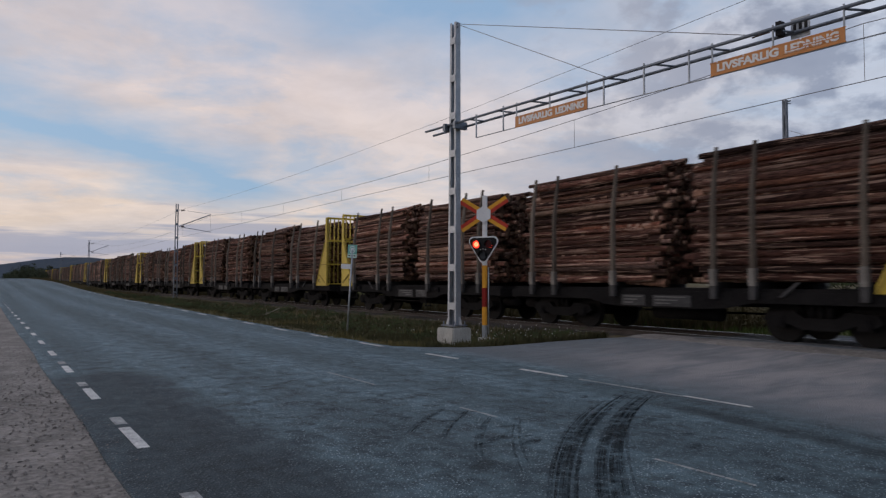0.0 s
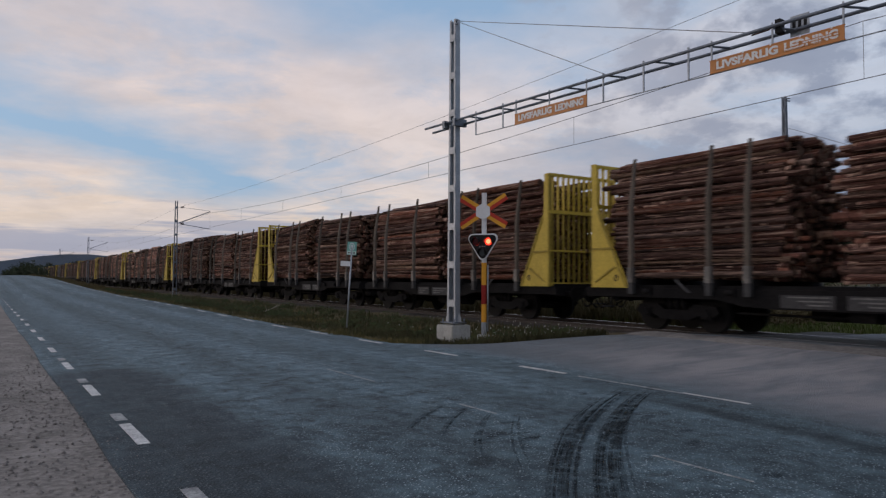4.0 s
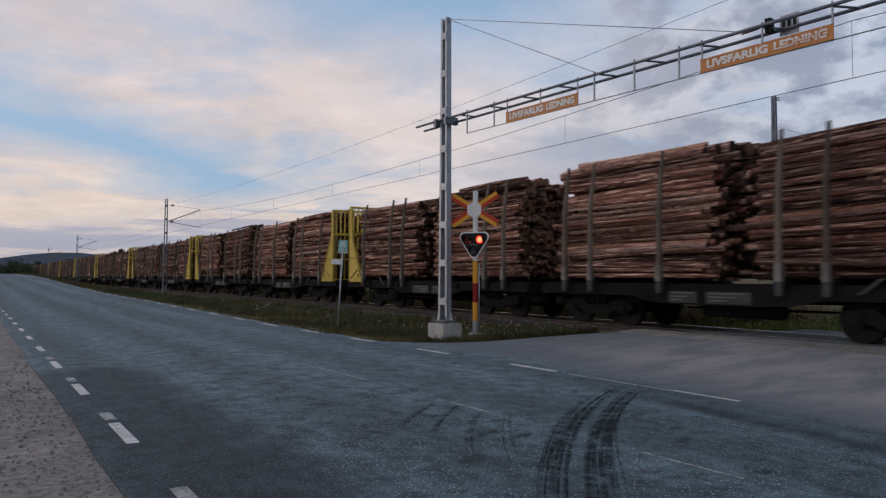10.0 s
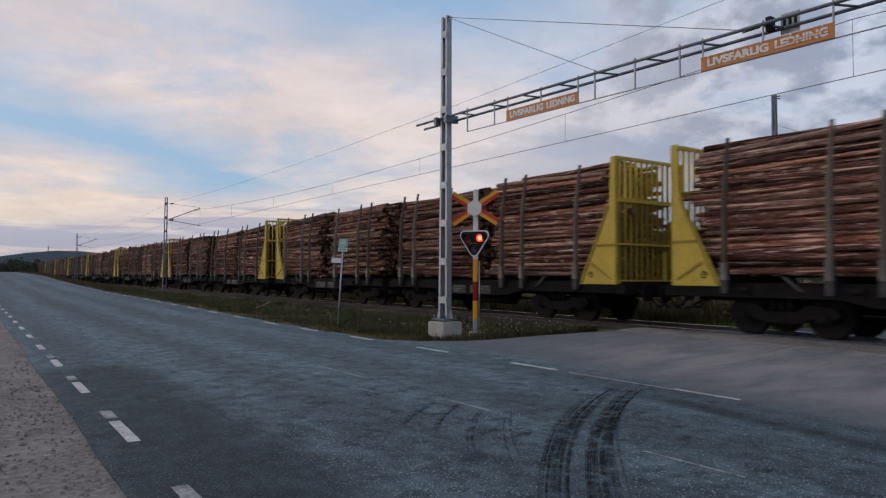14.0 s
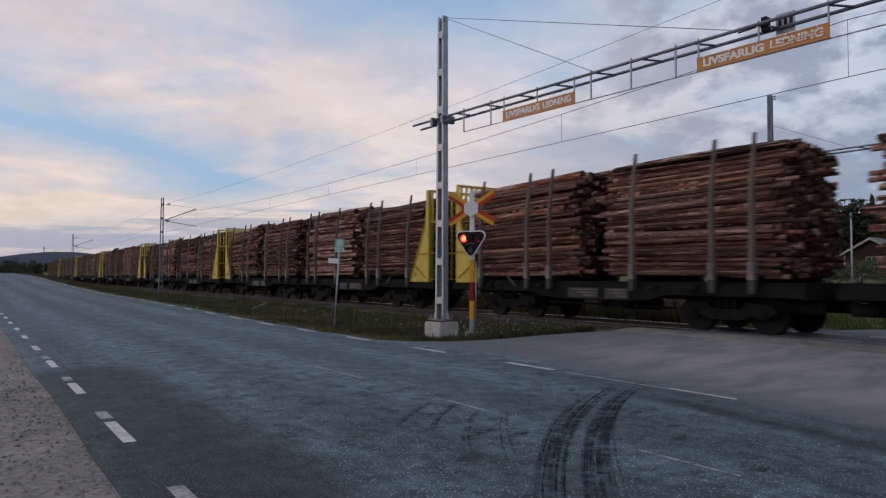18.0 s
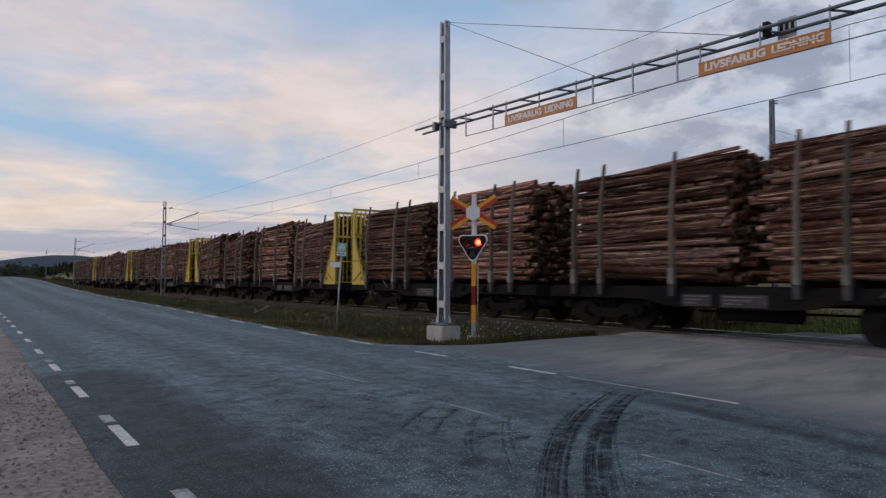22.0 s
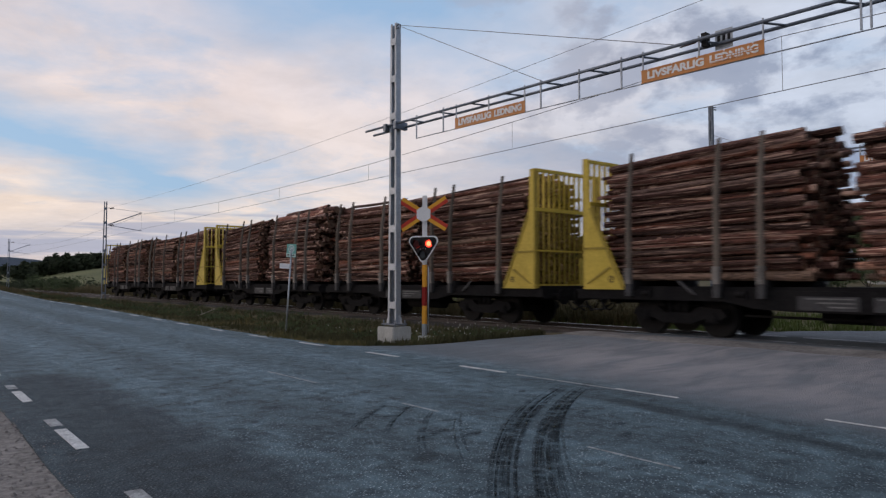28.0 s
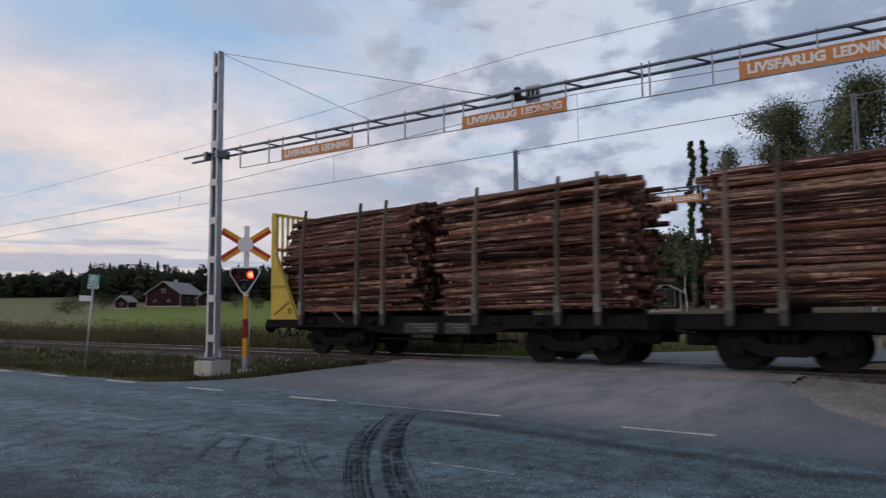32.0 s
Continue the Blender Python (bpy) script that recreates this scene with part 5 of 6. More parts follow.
def half_wagon():
    """Half of a timber wagon: origin at the bulkhead on the rail's top, the wagon runs towards -y."""
    w = thing("timber_wagon", "black timber wagon with steel stakes and a yellow end bulkhead", "railway wagon", None, "timber wagons")
    bm = bmesh.new()
    belly = ((0.28, 1.08), (0.28, 0.84), (-3.9, 0.84), (-4.6, 0.70), (-5.4, 0.66), (-7.6, 0.66), (-8.3, 0.70), (-8.9, 0.84), (-HALF + 0.32, 0.84), (-HALF + 0.32, 1.08))
    for s in (-1, 1):
        prism(bm, belly, s * 1.30 - 0.05, s * 1.30 + 0.05, "x")
    for y in (0.20, -HALF + 0.40):
        box(bm, -1.25, 1.25, y - 0.08, y + 0.08, 0.80, 1.07)
    box(bm, -0.25, 0.25, -HALF + 0.36, 0.1, 0.72, 1.04)
    part("underframe", bm, BLACK, w)
    bm = bmesh.new()
    box(bm, -1.25, 1.25, -HALF + 0.34, 0.1, 1.04, 1.16)
    part("deck", bm, BLACK, w)
    top, foot, pocket = stake_meshes()
    for y in STAKES:
        bm = bmesh.new()
        prism(bm, ((-1.36, 1.10), (-1.30, 1.31), (1.30, 1.31), (1.36, 1.10)), -y - 0.08, -y + 0.08, "y")
        part("bunk", bm, BLACK, w)
        for s in (0, 180):
            stake = part("stake", top, None, w, m=pose(0, -y, 0, 0, 0, s))
            part("stake_foot", foot, None, stake, "paler worn foot sleeve")
            part("stake_pocket", pocket, None, stake)
    frame_me, set_me = bogie_mesh(), wheelset_mesh()
    sets = []
    for y in (-2.55, -10.35):
        b = part("bogie", frame_me, None, w, m=pose(0, y, 0))
        for dy in (-0.9, 0.9):
            sets.append(part("wheelset", set_me, None, b, m=pose(0, dy, 0.46)))
    for s in (-0.875, 0.875):
        bm = bmesh.new()
        tube(bm, (s, 0.26, 0.86), (s, 0.62, 0.86), 0.085, 12)
        tube(bm, (s, 0.62, 0.86), (s, 0.66, 0.86), 0.225, 18)
        part("buffer", bm, BLACK, w)
    bm = bmesh.new()
    tube(bm, (0, 0.26, 0.84), (0, 0.80, 0.82), 0.05, 8)
    tube(bm, (0.1, 0.26, 0.70), (0.06, 0.7, 0.45), 0.025, 6)
    part("coupling", bm, BLACK, w)
    for sx in (-0.42, 0.36):
        bm = bmesh.new()
        hang = [(sx, 0.26 + 0.66 * q / 7, 0.88 - 0.40 * math.sin(math.pi * q / 7)) for q in range(8)]
        for a, b in zip(hang, hang[1:]):
            tube(bm, a, b, 0.024, 6, caps=False)
        part("brake_hose", bm, BLACK, w)
    bm = bmesh.new()
    box(bm, -0.10, 0.10, -HALF - 0.02, -HALF + 0.36, 0.80, 0.96)
    tube(bm, (-0.35, -HALF - 0.02, 0.88), (-0.35, -HALF + 0.40, 0.74), 0.022, 6)
    tube(bm, (0.30, -HALF - 0.02, 0.70), (0.30, -HALF + 0.40, 0.80), 0.022, 6)
    part("drawbar", bm, BLACK, w)
    for s in (-0.62, 0.62):
        bm = bmesh.new()
        tube(bm, (s, -HALF + 0.30, 0.62), (s, -HALF + 0.95, 0.62), 0.14, 12)
        part("air_tank", bm, BLACK, w)
    for y0, y1, z0, z1, lab in ((-6.65, -5.5, 0.70, 0.98, "dusty grey equipment panel"), (-7.7, -6.9, 0.70, 0.98, "dusty grey equipment panel")):
        for s in (-1, 1):
            bm = bmesh.new()
            box(bm, *sorted((s * 1.352, s * 1.366)), y0, y1, z0, z1)
            panel = part("data_panel", bm, GREYBOX, w, lab)
            for k in range(3):
                bm = bmesh.new()
                box(bm, *sorted((s * 1.367, s * 1.371)), y0 + 0.08, y0 + 0.08 + (y1 - y0) * (0.8 - 0.2 * k), z1 - 0.06 - 0.08 * k, z1 - 0.03 - 0.08 * k)
                part("text_bar", bm, FADED_TEXT, panel)
    bm = bmesh.new()
    tube(bm, (0.55, -5.2, 0.55), (0.55, -7.2, 0.55), 0.2, 14)
    part("air_tank", bm, BLACK, w)
    for s in (-1, 1):
        bm = bmesh.new()
        prism(bm, ((-3.25, 0.98), (-3.15, 0.98), (-2.75, 1.30), (-2.85, 1.30)), *sorted((s * 1.36, s * 1.40)), "x")
        part("ratchet_lever", bm, GREYBOX, w)
    for y in (-1.9, -4.3, -8.5, -9.7):
        bm = bmesh.new()
        tube(bm, (-1.39, y - 0.10, 1.00), (-1.39, y + 0.10, 1.00), 0.055, 10)
        box(bm, -1.43, -1.36, y - 0.13, y - 0.10, 0.90, 1.10)
        part("strap_winch", bm, BLACK, w)
    bm = bmesh.new()
    tube(bm, (-0.8, -4.1, 0.52), (-0.8, -8.8, 0.50), 0.03, 6)
    tube(bm, (-0.8, -6.3, 0.52), (0.8, -6.3, 0.62), 0.045, 6)
    box(bm, -1.1, -0.7, -7.3, -6.8, 0.45, 0.74)
    part("brake_rigging", bm, BLACK, w)
    bm = bmesh.new()
    box(bm, -1.36, -1.30, -8.0, -7.6, 0.35, 0.39)
    for yy in (-7.98, -7.64):
        box(bm, -1.35, -1.32, yy, yy + 0.03, 0.36, 0.80)
    part("footstep", bm, BLACK, w)
    # the yellow end bulkhead
    bulk = part("bulkhead", bmesh.new(), YELLOW, w, "yellow steel end bulkhead with upright bars")
    for s in (-1, 1):
        bm = bmesh.new()
        x = s * 1.40
        prism(bm, ((0.0, 1.08), (-1.30, 1.08), (-1.26, 1.26), (-0.26, 3.20), (-0.20, 3.35), (-0.16, 4.52), (0.0, 4.52)), x - 0.012, x + 0.012, "x")
        part("side_plate", bm, YELLOW, bulk)
        bm = bmesh.new()
        box(bm, *sorted((s * 1.40, s * 1.30)), -0.035, 0.035, 1.08, 4.52)
        out = s * 1.412
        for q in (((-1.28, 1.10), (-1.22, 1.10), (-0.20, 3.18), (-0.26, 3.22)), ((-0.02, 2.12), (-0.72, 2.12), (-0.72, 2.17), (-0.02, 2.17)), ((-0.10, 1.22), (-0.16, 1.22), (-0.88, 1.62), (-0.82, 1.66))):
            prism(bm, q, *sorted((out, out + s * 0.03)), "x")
        # the stiffeners' darker yellow stands in for the shade along their edges
        part("stiffener", bm, YELLOW_DARK, bulk)
        bm = bmesh.new()
        box(bm, *sorted((out, out + s * 0.006)), -0.98, -0.80, 1.330, 1.350)
        box(bm, *sorted((out, out + s * 0.006)), -0.94, -0.86, 1.372, 1.388)
        for k in range(16):
            if k in (0, 8):
                continue
            a, b = (math.tau * (k + e) / 16 for e in (0.0, 1.0))
            prism(bm, [(-0.89 + r * math.cos(t), 1.34 + r * math.sin(t)) for r, t in ((0.062, a), (0.088, a), (0.088, b), (0.062, b))], *sorted((out, out + s * 0.005)), "x")
        part("stencil_mark", bm, MATTBLACK, bulk)
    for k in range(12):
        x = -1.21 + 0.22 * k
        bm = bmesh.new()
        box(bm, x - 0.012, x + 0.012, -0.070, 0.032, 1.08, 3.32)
        # below the middle beam the bars take the darker of the two yellows
        part("lower_bar", bm, YELLOW_DARK, bulk)
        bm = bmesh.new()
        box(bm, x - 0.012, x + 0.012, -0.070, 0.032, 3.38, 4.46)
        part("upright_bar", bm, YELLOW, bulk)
    bm = bmesh.new()
    box(bm, -0.62, -0.46, 0.046, 0.058, 1.20, 1.98)
    part("step_plate", bm, YELLOW, bulk)
    bm = bmesh.new()
    box(bm, -0.60, -0.54, 0.05, 0.09, 0.55, 1.08)
    box(bm, -0.86, -0.46, 0.05, 0.20, 0.52, 0.555)
    part("shunter_step", bm, GREYBOX, w, "dusty grey hanging step")
    for z, h in ((1.10, 0.10), (2.14, 0.05), (3.30, 0.10), (4.44, 0.09)):
        bm = bmesh.new()
        box(bm, -1.38, 1.38, -0.05, 0.045, z, z + h)
        part("cross_beam", bm, YELLOW, bulk)
    return w, sets


def log_mesh(rng, bark, rings=5, sides=9):
    """A log of length 1 and radius 1 along y, a little crooked and tapered, with knots."""
    bm = bmesh.new()
    prev = None
    bx, bz = rng.uniform(-0.5, 0.5), rng.uniform(-0.5, 0.5)
    for i in range(rings):
        u = i / (rings - 1)
        r = 1.06 - 0.16 * u
        cx, cz = bx * math.sin(math.pi * u), bz * math.sin(math.pi * u)
        ring = []
        for k in range(sides):
            a = math.tau * k / sides
            q = r * (1 + rng.uniform(-0.05, 0.05))
            ring.append(bm.verts.new((cx + q * math.cos(a), u - 0.5, cz + q * math.sin(a))))
        if prev:
            for k in range(sides):
                f = bm.faces.new((prev[k], prev[(k + 1) % sides], ring[(k + 1) % sides], ring[k]))
                f.smooth = True
        else:
            bm.faces.new(ring[::-1]).material_index = 1
        prev = ring
    bm.faces.new(prev).material_index = 1
    return mesh_of("log", bm, bark, LOG_END)


LOG_RNG = random.Random(21)
LOGS = [log_mesh(LOG_RNG, BARK) for _ in range(14)]
OLD_LOGS = [log_mesh(LOG_RNG, BARK_OLD) for _ in range(14)]
FRESH_LOGS = [log_mesh(LOG_RNG, BARK_FRESH) for _ in range(14)]


# how a load lies: slope of the top layers, scatter, thickness, height, share of dark old logs, slope of the bottom layers
LOADS = {"a": (-0.3, 0.8, 1.0, 2.90, 0.90, 0.1), "b": (0.0, 0.6, 1.25, 2.90, 0.95, 0.0), "c": (-0.2, 0.8, 1.0, 2.90, 0.05, 0.0), "d": (-0.4, 0.9, 1.2, 2.88, 0.08, 0.0), "e": (-0.3, 1.5, 1.0, 2.86, 0.55, 0.5),
         "f": (-1.6, 0.9, 1.0, 2.86, 0.62, -0.3), "g": (-3.6, 1.1, 0.95, 2.80, 0.34, -0.6), "h": (-6.2, 1.3, 0.92, 2.72, 0.55, -0.8), "i": (-0.3, 0.7, 0.86, 2.88, 0.50, 0.0), "j": (-1.4, 1.0, 0.92, 2.84, 0.25, 1.9)}
TRAIN = ("eeea", "aaaf", "aafa", "aabf", "eibb", "fdcd", "ccfc", "ceij", "jjif", "idfg", "feca", "gchh", "ecdf", "fedg", "fiff")


def log_stack(seed, load):
    """A stack of logs between the stakes, origin at its middle on the bunks. The face, top and ends that show are single logs."""
    slope, scatter, thick, height, old, foot_slope = LOADS[load]
    rng = random.Random(seed)
    length = rng.uniform(4.85, 5.12)
    rough = rng.uniform(0.9, 1.5)
    s = thing("log_stack", "stack of reddish pine logs between steel stakes", "log stack", None, "log stacks")
    height += rng.uniform(0.06, 0.20)
    rows, z = [], 0.0
    while z < height:
        d = rng.choice((rng.uniform(0.09, 0.14), rng.uniform(0.12, 0.22))) * thick * (1.2 if z > height - 0.3 else 1)
        rows.append((z + d / 2, d))
        z += d * 0.92
    inner_v, inner_f, inner_i = [], [], []

    def single(x, y, z, r, ln, tilt, yaw):
        ob = part("log", (OLD_LOGS if rng.random() < old else FRESH_LOGS if rng.random() > 0.35 + 1.6 * old else LOGS)[rng.randrange(14)], None, s)
        flip = 180 if rng.random() < 0.5 else 0
        ob.matrix_basis = pose(x, y, z, tilt, 0, yaw) @ pose(0, 0, 0, 0, rng.uniform(0, 360), flip) @ Matrix.Diagonal((r, ln, r, 1))
    for j, (z, d) in enumerate(rows):
        u = min(1.0, z / height)
        # the stakes lean in towards the top, and the load with them
        side = 1.26 - 0.15 * smooth(0.55, 1.0, u)
        x = -side + d / 2
        edge = 0
        last = j >= len(rows) - 2
        tilt_here = foot_slope * (1 - u) ** 1.3 + slope * u ** 0.8
        while x < side + 0.02 - d / 2:
            r = d / 2 * rng.uniform(0.78, 1.18)
            y = rng.gauss(0, 0.15 * rough) + (rng.uniform(-0.42, 0.42) if rng.random() < 0.12 else 0)
            ln = length * rng.uniform(0.955, 1.02)
            tilt, yaw = tilt_here + rng.gauss(0, scatter), rng.gauss(0, 0.35)
            lift = z + rng.uniform(-0.025, 0.025) + (rng.uniform(-0.03, 0.10) if last else 0) - (0.12 * abs(x) if last else 0)
            if last and rng.random() < 0.12 and j == len(rows) - 1:
                x += d
                continue
            if edge == 0 or last:
                single(x + (rng.uniform(0, 0.11) if edge == 0 else 0), y, lift, r, ln, tilt, yaw)
            else:
                m = pose(x, y, lift, tilt, 0, yaw)
                base = len(inner_v)
                for e in (-0.5, 0.5):
                    for k in range(7):
                        a = math.tau * k / 7 + x
                        inner_v.append(tuple(m @ Vector((r * math.cos(a), e * ln, r * math.sin(a)))))
                for k in range(7):
                    inner_f.append((base + k, base + (k + 1) % 7, base + 7 + (k + 1) % 7, base + 7 + k))
                    inner_i.append(0)
                inner_f += [tuple(base + k for k in range(6, -1, -1)), tuple(base + 7 + k for k in range(7))]
                inner_i += [1, 1]
            edge += 1
            x += d * rng.uniform(0.95, 1.04)
    # a few odd logs thrown on top
    for _ in range(rng.choice((0, 1, 2, 2))):
        single(rng.uniform(-0.8, 0.6), rng.uniform(-0.45, 0.45), rows[-1][0] + rows[-1][1] * 0.5 + 0.02, rng.uniform(0.045, 0.095), rng.uniform(3.6, 4.8), slope + rng.uniform(-0.8, 0.8), rng.uniform(-1.5, 1.5))
    raw("log_core", inner_v, inner_f, (BARK, LOG_END), "", "", "stuff", inner_i, s)
    return s


def make_train():
    wagon, sets = half_wagon()
    moving = []
    first = True
    for unit in range(-1, 14):
        front = 30.53 + (unit - 1) * UNIT + 0.99
        for half in (0, 1):
            if unit == -1 and half == 0:
                continue
            # half 1 carries the bulkhead at the rear end, half 0 at the front end
            at = front + 2 * HALF if half else front
            moving.append((wagon if first else copy_thing(wagon, wagon.matrix_basis), at, 0.0, 0 if half else 180))
            first = False
            for k, off in enumerate((9.28, 3.06) if half else (3.06, 9.08)):
                load = TRAIN[unit + 1][2 * half + k]
                moving.append((log_stack(400 + 4 * unit + 2 * half + k, load), at - off if half else at + off, 1.31, 0))
    return moving, sets


MOVING, WHEELSETS = make_train()


# ---- plants, far buildings and distance ----
def blades(name, label, mat, places, parent=None, category="grass"):
    """Tufts of thin leaning blades: places gives (x, y, height, blades)."""
    rng = random.Random(len(places))
    verts, faces = [], []
    for x, y, h, n in places:
        z = max(ground_z(x, y) - 0.02, -0.2)
        for _ in range(n):
            a, lean = rng.uniform(0, math.tau), rng.uniform(0.05, 0.5) * h
            px, py = x + rng.gauss(0, 0.05), y + rng.gauss(0, 0.05)
            w = rng.uniform(0.006, 0.016) * (1 + 1.2 * h)
            hh = h * rng.uniform(0.55, 1.15)
            dx, dy = math.cos(a), math.sin(a)
            b = len(verts)
            verts += [(px - dy * w, py + dx * w, z), (px + dy * w, py - dx * w, z), (px + dx * lean * 0.45 + dy * w * 0.6, py + dy * lean * 0.45 - dx * w * 0.6, z + hh * 0.62), (px + dx * lean * 0.45 - dy * w * 0.6, py + dy * lean * 0.45 + dx * w * 0.6, z + hh * 0.62), (px + dx * lean, py + dy * lean, z + hh)]
            faces += [(b, b + 1, b + 2, b + 3), (b + 3, b + 2, b + 4)]
    return raw(name, verts, faces, mat, label, category, "stuff", None, parent)


def leafy(verts, faces, x, y, z, rx, rz, n, rng, leaf=0.35):
    """A ragged leafy mass: many small tilted leaves gathered in clumps."""
    clumps = []
    for _ in range(max(6, n // 40)):
        d = Vector((rng.gauss(0, 1), rng.gauss(0, 1), rng.gauss(0, 1))).normalized() * rng.uniform(0.35, 1.0)
        clumps.append((x + d.x * rx, y + d.y * rx, z + d.z * rz, rng.uniform(0.18, 0.38)))

    def near(spread):
        return max(-1.5, min(1.5, rng.gauss(0, 1))) * spread
    for i in range(n):
        cx, cy, cz, cr = clumps[i % len(clumps)]
        p = Vector((cx + near(cr) * rx, cy + near(cr) * rx, cz + near(cr) * rz * 0.8))
        u = Vector((rng.gauss(0, 1), rng.gauss(0, 1), rng.gauss(0, 0.6))).normalized() * leaf * rng.uniform(0.5, 1.2)
        v = u.orthogonal().normalized() * u.length * rng.uniform(0.5, 0.9)
        b = len(verts)
        verts += [tuple(p - u), tuple(p + v * 0.6), tuple(p + u), tuple(p - v * 0.6)]
        faces += [(b, b + 1, b + 2, b + 3)]


def verge_plants():
    rng = random.Random(31)
    near, dry, weeds, white, shoulder = [], [], [], [], []
    while len(near) < 8200:
        y = 12.4 + 70 * rng.random() ** 2.0
        x = rng.uniform(7.55, 13.3)
        hi = cross_edges(x)[1] + 0.15 * noise.noise((x * 2, y * 2, 0))
        if y < hi + (0.0 if x < 9 else 0.25):
            continue
        tall = 0.07 + 0.11 * smooth(7.9, 9.6, x) + 0.20 * max(0, noise.noise((x * 0.8, y * 0.5, 3)))
        (dry if noise.noise((x * 0.7, y * 0.35, 8)) > 0.10 + 0.25 * smooth(8.4, 9.6, x) - 0.3 * (x < 8.4) else near).append((x, y, tall * rng.uniform(0.45, 1.25), 5))
    while len(weeds) < 9000:
        y, x = 13.0 + 130 * rng.random() ** 1.6, 18.6 + 6.5 * rng.random()
        weeds.append((x + 0.01 * y, y, rng.uniform(0.6, 1.25) * (0.75 + 0.5 * noise.noise((x, y * 0.3, 1))), 5))
    for _ in range(2600):
        y = 13.2 + 70 * rng.random() ** 1.5
        weeds.append((track_x(y) + rng.uniform(2.3, 3.4), y, rng.uniform(0.25, 0.7), 5))
    for _ in range(700):
        weeds.append((rng.uniform(18.6, 30), -12 + 12.5 * rng.random(), rng.uniform(0.15, 0.5), 5))
    for _ in range(190):
        x = rng.uniform(10.9, 13.8)
        y = 12.9 + abs(rng.gauss(0, 3.0)) + (0.6 if x < 11.5 else 0)
        white.append((x, y))
    for _ in range(1200):
        shoulder.append((rng.uniform(-4.2, -2.6), 8 + 60 * rng.random(), rng.uniform(0.08, 0.28), 4))
    lush = []
    while len(lush) < 2600:
        x, y = rng.uniform(17.6, 30), rng.uniform(5, 17)
        if y > cross_edges(x)[1] + 0.3 + 0.3 * noise.noise((x, y, 0)):
            lush.append((x, y, rng.uniform(0.10, 0.30), 5))
    blades("lush_grass", "fresh green grass beyond the level crossing", LUSH, lush)
    blades("verge_grass", "short green roadside grass between road and track", VERGE, near)
    blades("dry_grass", "dry straw-coloured grass tufts on the verge", GRASS, dry)
    blades("tall_weeds", "tall brownish weeds beyond the track", WEED, weeds)
    verts, faces = [], []
    for _ in range(560):
        y, x = 12.0 + 120 * rng.random() ** 1.5, 18.9 + 8.5 * rng.random()
        h = rng.uniform(0.7, 1.5)
        leafy(verts, faces, x + 0.01 * y, y, ground_z(x, y) + h * 0.45, h * 0.8, h * 0.55, 60, rng, 0.055 + 0.0006 * y)
    bushy_v, bushy_f = [], []
    while len(bushy_f) < 16000:
        y, x = 13.0 + 55 * rng.random() ** 1.6, rng.uniform(8.7, 13.2)
        if y < cross_edges(x)[1] + 0.5 or noise.noise((x * 0.6, y * 0.3, 12)) < -0.05:
            continue
        h = rng.uniform(0.10, 0.34)
        leafy(bushy_v, bushy_f, x, y, ground_z(x, y) + h * 0.5, h * 0.9, h * 0.55, 36, rng, 0.03 + 0.0006 * y)
    raw("verge_herbs", bushy_v, bushy_f, LEAF, "dark green leafy herbs among the verge grass", "herbs", "stuff")
    raw("undergrowth", verts, faces, HEATHER, "brown bushy undergrowth beyond the track", "undergrowth", "stuff")
    far = []
    while len(far) < 5200:
        y = 70 + 110 * rng.random() ** 1.3
        far.append((rng.uniform(7.9, 13.6) - road_bend(y), y, rng.uniform(0.18, 0.5), 4))
    blades("far_verge_grass", "brownish grass on the far stretch of verge", WEED, far)
    blades("shoulder_grass", "thin grass along the gravel shoulder", GRASS, shoulder)
    verts, faces = [], []
    for x, y in white:
        z = ground_z(x, y) + rng.uniform(0.05, 0.2)
        r = rng.uniform(0.012, 0.028)
        b = len(verts)
        verts += [(x - r, y, z), (x, y - r, z - r * 0.4), (x + r, y, z), (x, y + r, z), (x, y, z + r), (x, y, z - r)]
        faces += [(b + i, b + (i + 1) % 4, b + k) for i in range(4) for k in (4, 5)]
    raw("white_clover", verts, faces, FLOWER, "small white flower heads in the verge grass", "flowers", "stuff")
    # loose stones on the shoulder and beside the crossing
    verts, faces = [], []

    def stone(x, y, z, r):
        b = len(verts)
        k = [rng.uniform(0.6, 1.2) * r for _ in range(6)]
        verts.extend([(x - k[0], y + rng.uniform(-r, r) * 0.3, z), (x, y - k[1], z), (x + k[2], y, z), (x, y + k[3], z), (x, y, z + k[4] * 0.8), (x, y, z - k[5] * 0.4)])
        faces.extend([(b + i, b + (i + 1) % 4, b + q) for i in range(4) for q in (4, 5)])
    for _ in range(5200):
        y = 3.0 + 16 * rng.random() ** 1.7
        stone(rng.uniform(-2.4, 0.86) if rng.random() < 0.9 else rng.uniform(0.7, 1.0), y, -0.01, rng.uniform(0.006, 0.020) * (1 + 0.5 * rng.random() ** 6))
    for _ in range(3200):
        x = rng.uniform(9.6, 15.0)
        y = cross_edges(x)[0] + 0.3 - 4.0 * rng.random() ** 1.4
        stone(x, y, ground_z(x, y) + 0.012, rng.uniform(0.012, 0.045))
    for _ in range(6500):
        y = 11.2 + 42 * rng.random() ** 1.8
        x = track_x(y) - rng.uniform(1.3, 2.9)
        stone(x, y, RAIL_Z - 0.17 - 0.16 * max(0, track_x(y) - x - 1.75) * 1.1, rng.uniform(0.02, 0.05))
    raw("loose_stones", verts, faces, PEBBLE, "loose stones on the gravel and ballast", "stones", "stuff")


